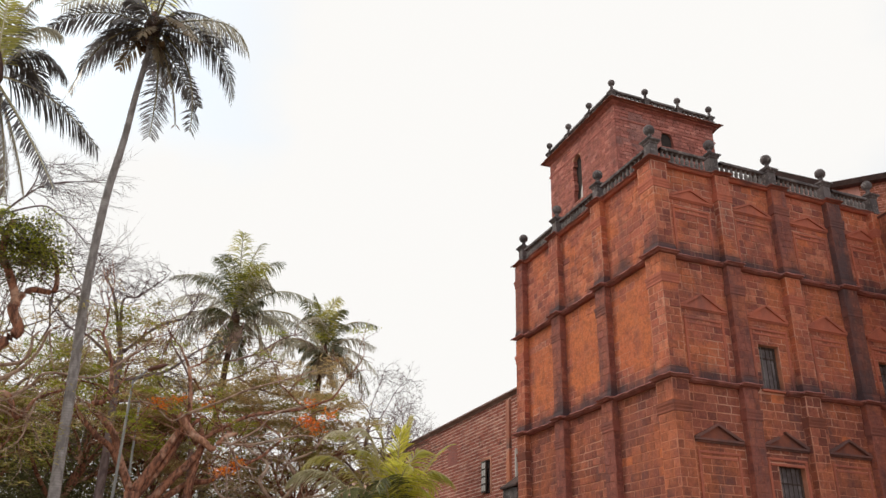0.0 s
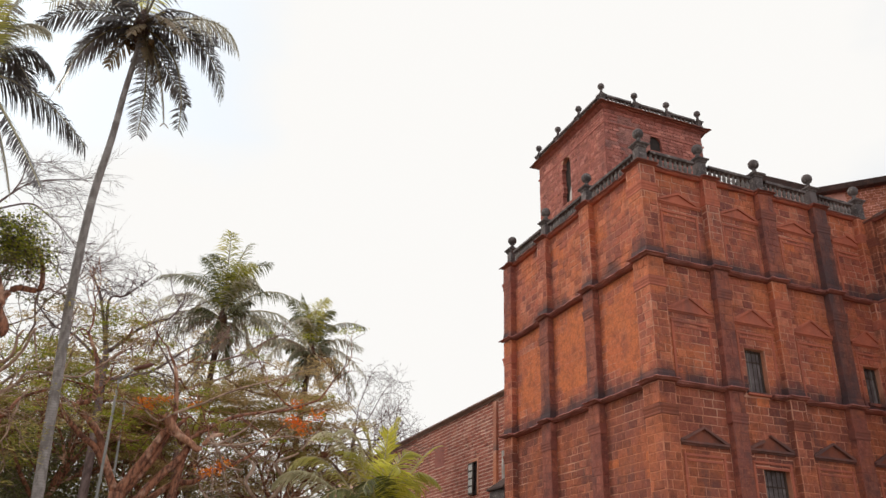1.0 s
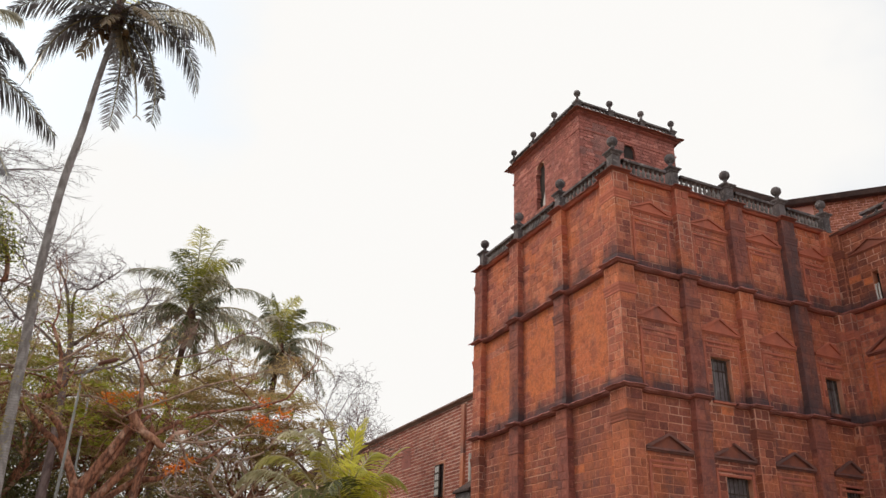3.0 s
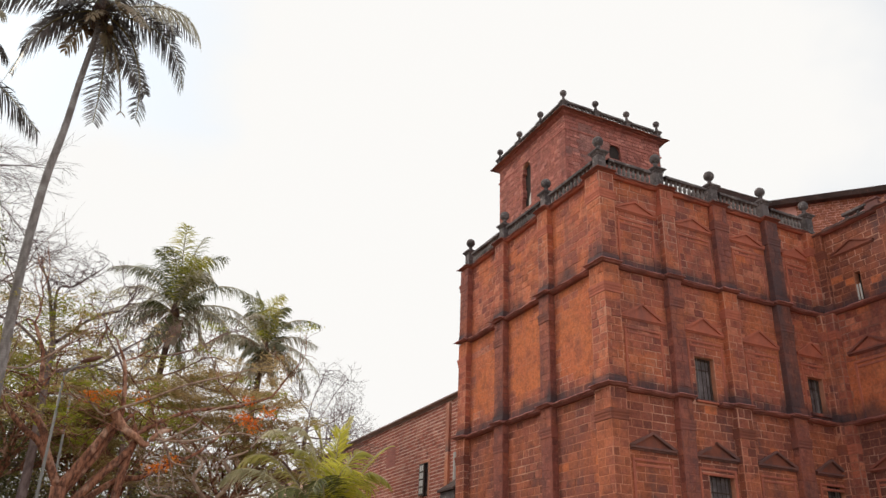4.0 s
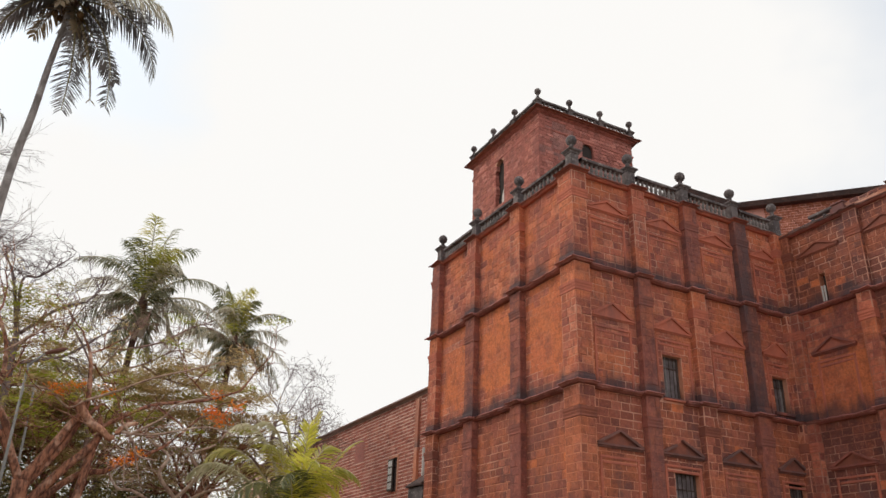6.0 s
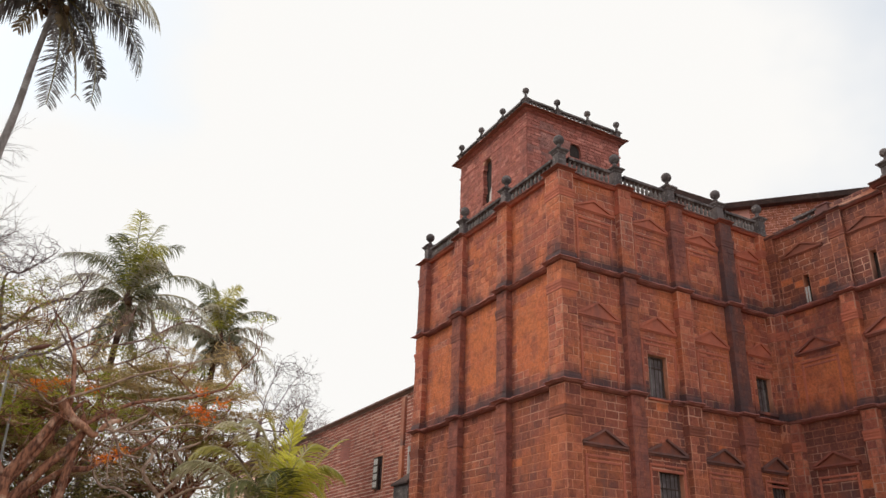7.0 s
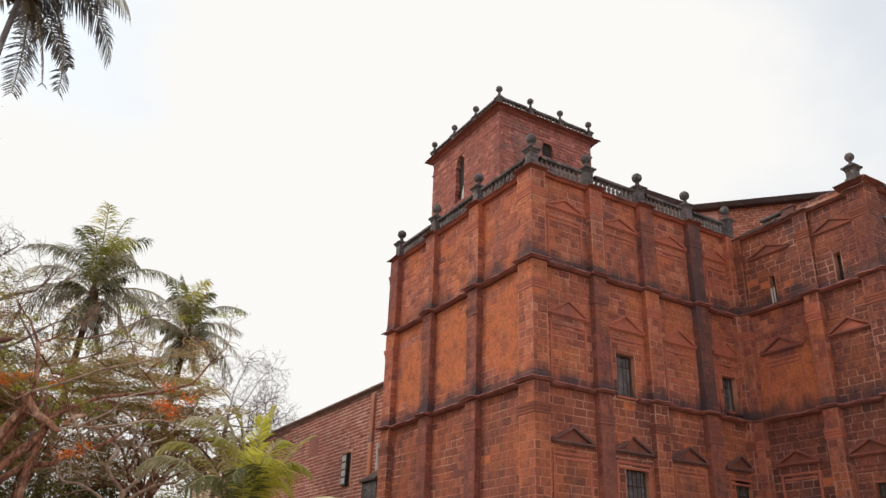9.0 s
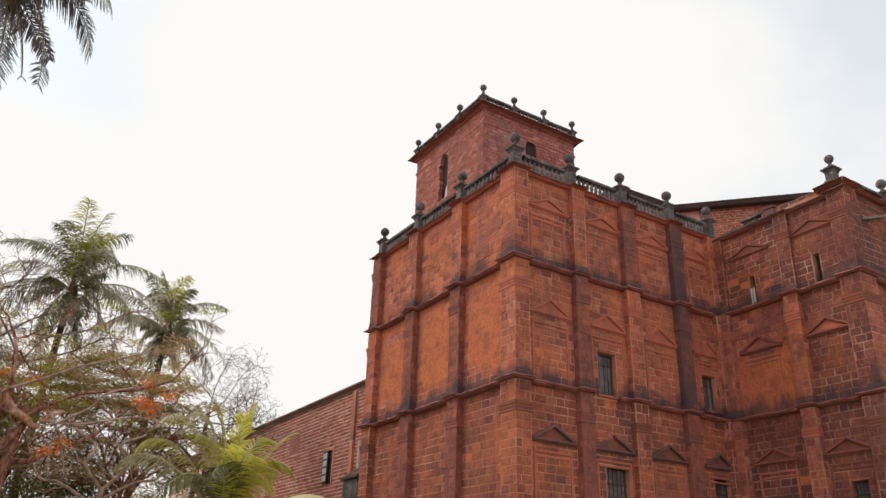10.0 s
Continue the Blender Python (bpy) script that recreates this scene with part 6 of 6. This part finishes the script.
# bare, fine-twigged trees against the sky
for base, top, reach, seed, lean in (((-23.0, 15.0, 0), 8.5, 5.6, 3, 0.10), ((-18.6, 16.0, 0), 5.7, 3.5, 9, 0.0), ((-5.6, 14.5, 0), 6.0, 3.0, 14, 0.0), ((-26.0, 13.5, 0), 8.0, 5.4, 22, 0.15), ((-14.6, 18.0, 0), 5.2, 3.8, 27, 0.0)):
    bare = thing("bare_tree", "leafless tree with a haze of fine twigs", "tree", base, "bare trees")
    rnd = random.Random(seed)
    m = Mesh()
    b = Vector(base)
    t = b + Vector((lean * top, 0, top))
    limb(m, [tuple(b + Vector((0, 0, -0.1))), tuple(b.lerp(t, 0.5) + Vector((0.2, 0, 0))), tuple(t)], 0.24, 0.15)
    part("trunk", m, M_TWIG, bare, smooth=True)
    m, ends = Mesh(), []
    for i in range(7):
        w = i * 0.9 + rnd.uniform(-0.3, 0.3)
        d = Vector((math.cos(w) * 0.8, math.sin(w) * 0.6, rnd.uniform(0.5, 1.3))).normalized()
        grow(m, t - Vector((0, 0, rnd.uniform(0, 1.2))), d, reach * rnd.uniform(0.8, 1.1), 0.08, 4, rnd, ends, 0.85, 0.02, 0.3, (3, 3) if reach < 4 else (2, 3), 0.5, 0.62)
    part("twig_canopy", m, M_TWIG, bare, "bare grey-brown branches", kind="stuff")

def twiggy(base, paths, count, length, bias, bend, rise, seed, mat, label, depth=2, fine=0.018):
    """A leafless tree: limbs along their bends, each with long crooked twigs."""
    tree = thing("bare_tree", label, "tree", base, "bare trees")
    rnd = random.Random(seed)
    m, ends = Mesh(), []
    for pts, r0, r1 in paths:
        q = Mesh()
        line = limb(q, pts, r0, r1, 7)
        part("trunk" if pts[0][2] < 0 else "limb", q, mat, tree, smooth=True)
        if pts[0][2] < 0:
            continue
        for i in range(count):
            p = line[rnd.randrange(len(line) // 4, len(line))]
            d = (Vector(bias) + Vector((rnd.gauss(0, 0.55), rnd.gauss(0, 0.45), rnd.gauss(0, 0.55)))).normalized()
            grow(m, p, d, length * rnd.uniform(0.6, 1.25), fine, depth, rnd, ends, 0.75, rise, bend, (2, 3), 0.62, 0.62)
    part("twig_canopy", m, mat, tree, "haze of fine bare twigs", kind="stuff")


twiggy((-22.8, 9.0, 0), [
    ([(-22.8, 9, -0.1), (-22.9, 9, 7.0), (-22.5, 9, 12.0), (-22.1, 9, 14.4)], 0.22, 0.10),
    ([(-22.2, 9, 14.2), (-21.5, 9, 15.2), (-20.9, 9, 15.8), (-19.7, 9.2, 16.3), (-18.9, 9.3, 16.45)], 0.048, 0.01),
    ([(-22.1, 9, 14.3), (-20.9, 9, 14.9), (-20.2, 9, 14.6), (-19.5, 9.1, 14.1), (-18.8, 9.2, 13.3)], 0.04, 0.01),
    ([(-21.5, 9, 15.2), (-21.3, 9, 16.0), (-21.4, 9, 16.9)], 0.035, 0.012),
    ([(-22.3, 9, 13.6), (-21.2, 9, 13.5), (-20.0, 9, 12.9), (-18.9, 9, 12.4)], 0.05, 0.015),
], 17, 1.25, (1.0, 0.0, 0.12), 0.17, -0.035, 41, M_TWIG_MAUVE, "leafless tree with long arching mauve-grey twigs", 2, 0.013)
twiggy((-17.2, 8.0, 0), [
    ([(-17.2, 8, -0.1), (-17.0, 8, 5.0), (-17.2, 8, 9.6)], 0.20, 0.10),
    ([(-17.2, 8, 9.4), (-17.5, 8, 10.6), (-17.78, 8, 11.5), (-18.05, 8, 12.0), (-18.2, 8, 12.5)], 0.07, 0.02),
    ([(-17.2, 8, 9.5), (-17.45, 8, 11.3), (-17.0, 8, 11.55), (-16.6, 8, 11.95), (-16.2, 8, 12.4)], 0.055, 0.02),
    ([(-17.1, 8, 9.5), (-16.1, 8, 10.6), (-15.3, 8.3, 11.1), (-14.9, 8.4, 11.9)], 0.07, 0.02),
    ([(-17.2, 8, 9.0), (-18.3, 8, 9.9), (-19.0, 8.2, 10.2), (-19.8, 8.2, 11.0)], 0.06, 0.02),
    ([(-17.0, 8, 8.5), (-15.6, 8, 9.0), (-14.6, 8, 9.9), (-13.8, 8, 10.4)], 0.06, 0.02),
], 15, 0.85, (0.1, 0.0, 0.5), 0.42, 0.0, 52, M_TWIG_MAUVE, "leafless tree with curling grey twigs")
twiggy((-7.3, 12.0, 0), [
    ([(-7.3, 12, -0.1), (-7.2, 12, 5.0), (-7.0, 12, 8.6)], 0.16, 0.07),
    ([(-7.0, 12, 8.5), (-6.9, 12, 9.6), (-6.6, 12, 10.5), (-6.4, 12, 11.2)], 0.026, 0.01),
    ([(-7.0, 12, 8.5), (-6.4, 12, 9.2), (-5.9, 12, 10.2), (-5.4, 12, 10.9)], 0.026, 0.01),
    ([(-7.0, 12, 8.4), (-6.0, 12, 8.9), (-5.3, 12, 9.5), (-4.8, 12, 9.7)], 0.026, 0.01),
    ([(-7.0, 12, 8.2), (-6.1, 12, 8.2), (-5.2, 12, 8.5), (-4.6, 12, 8.4)], 0.035, 0.012),
], 18, 0.7, (0.3, 0.0, 0.4), 0.36, 0.0, 63, M_TWIG_MAUVE, "leafless tree with a haze of mauve twigs", 2, 0.011)

twiggy((-11.6, 6.0, 0), [
    ([(-11.6, 6, -0.1), (-11.8, 6, 2.2), (-11.6, 6, 4.6)], 0.13, 0.09),
    ([(-11.6, 6, 4.5), (-12.2, 6, 5.2), (-12.0, 6.1, 5.8), (-12.7, 6.2, 6.3), (-12.9, 6.2, 6.9)], 0.07, 0.03),
    ([(-11.6, 6, 4.5), (-11.0, 6, 5.3), (-11.3, 6, 5.9), (-10.6, 6, 6.3), (-10.2, 6, 6.9)], 0.07, 0.03),
    ([(-11.6, 6, 4.2), (-10.7, 6, 4.8), (-10.0, 6, 5.0), (-9.6, 6, 5.6)], 0.06, 0.025),
    ([(-11.7, 6, 4.0), (-12.8, 6, 4.6), (-13.4, 6, 4.7), (-13.8, 6, 5.4)], 0.06, 0.025),
], 8, 0.8, (0.0, -0.1, 0.3), 0.45, 0.0, 71, M_TWIG_PALE, "low crooked tree with twisted pale-brown twigs", 2, 0.02)

twiggy((-14.21, 10.0, 0), [
    ([(-14.21, 10.0, -0.1), (-14.110000000000001, 10.0, 3.0), (-14.24, 10.0, 6.84)], 0.13, 0.09),
    ([(-14.24, 10.0, 6.8), (-14.56, 10.0, 7.84), (-14.41, 10.0, 8.93), (-13.83, 10.0, 9.99), (-13.12, 10.0, 11.12), (-12.95, 10.0, 11.85)], 0.045, 0.015),
    ([(-14.41, 10.0, 8.93), (-12.92, 10.0, 9.59), (-11.7, 10.0, 10.38), (-10.77, 10.0, 10.15)], 0.045, 0.015),
    ([(-14.41, 10.0, 8.93), (-15.04, 10.0, 9.95), (-15.59, 10.0, 10.77), (-15.52, 10.0, 11.69)], 0.045, 0.015),
    ([(-13.83, 10.0, 9.99), (-12.39, 10.0, 10.57), (-11.36, 10.0, 11.36), (-10.7, 10.0, 11.69)], 0.045, 0.015),
    ([(-14.56, 10.0, 7.84), (-15.52, 10.0, 8.8), (-16.24, 10.0, 9.79), (-16.53, 10.0, 10.64)], 0.045, 0.015),
    ([(-12.92, 10.0, 9.59), (-12.01, 10.0, 9.21), (-10.89, 10.0, 9.11), (-9.79, 10.0, 9.46)], 0.045, 0.015),
], 12, 0.85, (0.0, 0.0, 0.25), 0.42, 0.0, 83, M_TWIG_BROWN, "leafless tree with crooked red-brown twigs before the palms", 2, 0.016)

# leafy trees further back
for k, (base, top, wide, high, mat, mat2, clumps) in enumerate((
        ((-18.0, 10.5, 0), 10.4, 3.8, 1.8, M_LEAF, M_LEAF_DRY, 85),
        ((-21.8, 9.0, 0), 8.8, 3.6, 2.2, M_LEAF, M_LEAF_DRY, 40),
        ((-14.2, 12.0, 0), 9.2, 3.2, 1.7, M_LEAF_DRY, M_LEAF, 170),
        ((-10.6, 11.0, 0), 9.5, 2.9, 1.7, M_LEAF_DRY, M_LEAF, 150),
        ((-24.5, 16.5, 0), 8.0, 4.2, 3.6, M_LEAF_DEEP, M_LEAF, 150),
        ((-18.2, 18.0, 0), 8.6, 4.0, 3.8, M_LEAF_DEEP, M_LEAF, 150),
        ((-12.6, 19.5, 0), 6.2, 4.0, 2.6, M_LEAF_DEEP, M_LEAF, 55),
        ((-7.4, 18.5, 0), 6.0, 3.2, 2.6, M_LEAF, M_LEAF_DRY, 40),
        ((-20.0, 24.0, 0), 6.5, 5.0, 3.8, M_LEAF_DEEP, M_LEAF_DEEP, 150),
        ((-28.0, 22.0, 0), 7.0, 5.0, 4.0, M_LEAF_DEEP, M_LEAF_DEEP, 120),
        ((-23.5, 11.0, 0), 4.6, 3.8, 4.4, M_LEAF_DEEP, M_LEAF_DEEP, 230),
        ((-19.0, 12.5, 0), 5.0, 3.8, 4.4, M_LEAF_DEEP, M_LEAF_DEEP, 230),
        ((-14.6, 14.0, 0), 5.2, 3.6, 4.2, M_LEAF, M_LEAF_DRY, 120),
        ((-10.2, 14.2, 0), 5.4, 3.2, 3.8, M_LEAF_DEEP, M_LEAF_DRY, 90))):
    tree = thing("broadleaf_tree", "spreading tree with sparse yellow-green foliage" if k < 4 else "dense dark green tree behind the others", "tree", base)
    rnd = random.Random(100 + k)
    b = Vector(base)
    fork = b + Vector((rnd.uniform(-0.5, 0.5), rnd.uniform(-0.5, 0.5), top * 0.42))
    m = Mesh()
    limb(m, [tuple(b + Vector((0, 0, -0.1))), tuple(b.lerp(fork, 0.5) + Vector((0.15, 0.1, 0))), tuple(fork)], 0.22, 0.15)
    part("trunk", m, M_BARK if k < 4 else M_TWIG, tree, smooth=True)
    m, ends = Mesh(), []
    for i in range(6):
        w = i * 1.05 + rnd.uniform(-0.3, 0.3)
        d = Vector((math.cos(w) * wide * 0.5, math.sin(w) * wide * 0.5, top * 0.42)).normalized()
        grow(m, fork, d, top * (0.25 if k < 4 else 0.32), 0.09, 3, rnd, ends, 0.7, 0.03, 0.2, (2, 3) if k < 4 else (1, 2), 0.55, 0.64)
    part("branch_crown", m, M_BARK if k < 4 else M_TWIG, tree, kind="stuff")
    pts = [p for p, _ in ends]
    extra = []
    for _ in range(clumps):
        w, q, h = rnd.uniform(0, 6.283), rnd.random() ** 0.5, rnd.gauss(0, 0.42)
        extra.append((b.x + math.cos(w) * q * wide, b.y + math.sin(w) * q * wide, top + h * high - q * q * 0.8))
    rnd.shuffle(pts)
    if k < 4:
        tufts = pts[:len(pts) // 3] + extra[:len(extra) * 3 // 5]
        rnd.shuffle(tufts)
        for name, share, tint in (("crown", tufts[0::3], mat), ("dry_crown", tufts[1::3], mat2), ("bright_crown", tufts[2::3], M_LEAF_BRIGHT if k < 2 else M_LEAF_DRY)):
            sprays(name, tree, share, tint, rng, 170, (0.105, 0.021), (0.36, 0.36, 0.045))
    else:
        sprays("crown", tree, pts + extra, mat, rng, 70 if mat is M_LEAF_DEEP else 44, (0.075, 0.036), (0.50, 0.50, 0.20))
        sprays("light_foliage", tree, extra[::3], mat2, rng, 40, (0.08, 0.035), (0.45, 0.45, 0.16))


# the wood that closes the view behind them
wood = thing("far_wood", "dense dark green wood behind the trees", "wood", (-25.0, 34.0, 0), kind="stuff")
rnd = random.Random(77)
dim, lit = [], []
for _ in range(3200):
    x, y = rnd.uniform(-62, 0), rnd.uniform(27, 36)
    if x > -18 and rnd.random() < 0.8:
        continue
    crown = (11.6 if x < -19 else 6.0) + 1.7 * noise.noise(Vector((x * 0.16, y * 0.2, 1.0))) + 1.0 * noise.noise(Vector((x * 0.5, y * 0.5, 5.0)))
    z = crown * rnd.random() ** 0.6
    (lit if rnd.random() < 0.07 else dim).append((x, y, z))
sprays("foliage", wood, dim, M_LEAF_DEEP, rng, 30, (0.20, 0.09), (0.75, 0.6, 0.5))
sprays("light_foliage", wood, lit, M_LEAF, rng, 24, (0.18, 0.08), (0.6, 0.5, 0.3))
m = Mesh()
for _ in range(90):
    x, y = rnd.uniform(-60, -2), rnd.uniform(25.5, 30)
    limb(m, [(x, y, -0.1), (x + rnd.uniform(-0.5, 0.5), y, 3.0), (x + rnd.uniform(-1.2, 1.2), y, 6.5)], rnd.uniform(0.07, 0.16), 0.04, 6)
part("stems", m, M_TWIG, wood, kind="stuff")


# ---------------------------------------------------------------- street lamps
def street_lamp(base, top, bend, head, label):
    lamp = thing("street_lamp", label, "street lamp", base, "street lamps")
    m = Mesh()
    tube(m, [Vector(base) - Vector((0, 0, 0.05)), Vector(top)], [0.05, 0.034], 10)
    part("pole", m, M_IRON, lamp, smooth=True)
    m = Mesh()
    tube(m, [Vector(top) - Vector((0, 0, 0.05)), Vector(bend)], [0.03, 0.024], 8)
    part("arm", m, M_IRON, lamp, smooth=True)
    m = Mesh()
    a, b = Vector(bend), Vector(head)
    ax = (b - a).normalized()
    sd = ax.cross(Vector((0, 0, 1))).normalized()
    up = sd.cross(ax)
    ring = [(0.0, 0.04, 0.03), (0.12, 0.10, 0.045), (0.5, 0.125, 0.07), (0.85, 0.09, 0.05), (1.0, 0.02, 0.015)]
    base_i = 0
    for t, w, h in ring:
        c = a.lerp(b, t)
        for q in range(8):
            v = 2 * math.pi * q / 8
            m.v.append(tuple(c + sd * w * math.cos(v) + up * h * math.sin(v)))
    for i in range(len(ring) - 1):
        for q in range(8):
            q2 = (q + 1) % 8
            m.f.append((i * 8 + q, i * 8 + q2, i * 8 + 8 + q2, i * 8 + 8 + q))
    m.f += [tuple(range(7, -1, -1)), tuple(range(32, 40))]
    part("lamp_head", m, M_LAMP, lamp, "rust-brown lamp cover", smooth=True)


street_lamp((-16.47, 1.99, 0), (-16.54, 1.99, 7.10), (-16.22, 1.99, 7.44), (-15.70, 1.98, 7.66), "grey iron street lamp with a rust-brown head")
street_lamp((-16.0, 6.99, 0), (-16.28, 6.99, 7.72), (-16.45, 6.99, 7.70), (-16.95, 6.99, 7.55), "pale iron street lamp among the trees")


# ---------------------------------------------------------------- parasol by the range
parasol = thing("parasol", "cream ribbed parasol standing by the church range", "parasol", (-10.75, -8.1, 0))
m = Mesh()
tube(m, [Vector((-10.75, -8.1, -0.02)), Vector((-10.75, -8.1, 3.2))], [0.025, 0.022], 8)
part("pole", m, M_IRON, parasol, smooth=True)
for k in range(10):
    m = Mesh()
    w0, w1 = 2 * math.pi * k / 10, 2 * math.pi * (k + 1) / 10
    rows = [(0.02, 3.23), (0.22, 3.20), (0.42, 3.12), (0.62, 2.99), (0.80, 2.82)]
    for r, z in rows:
        for j in range(4):
            w = w0 + (w1 - w0) * j / 3
            m.v.append((-10.75 + math.cos(w) * r, -8.1 + math.sin(w) * r, z - 0.03 * math.sin(math.pi * j / 3) * r))
    m.f = [(a * 4 + b, a * 4 + b + 1, a * 4 + b + 5, a * 4 + b + 4) for a in range(4) for b in range(3)]
    part("canopy_panel", m, M_CANVAS, parasol, smooth=True)
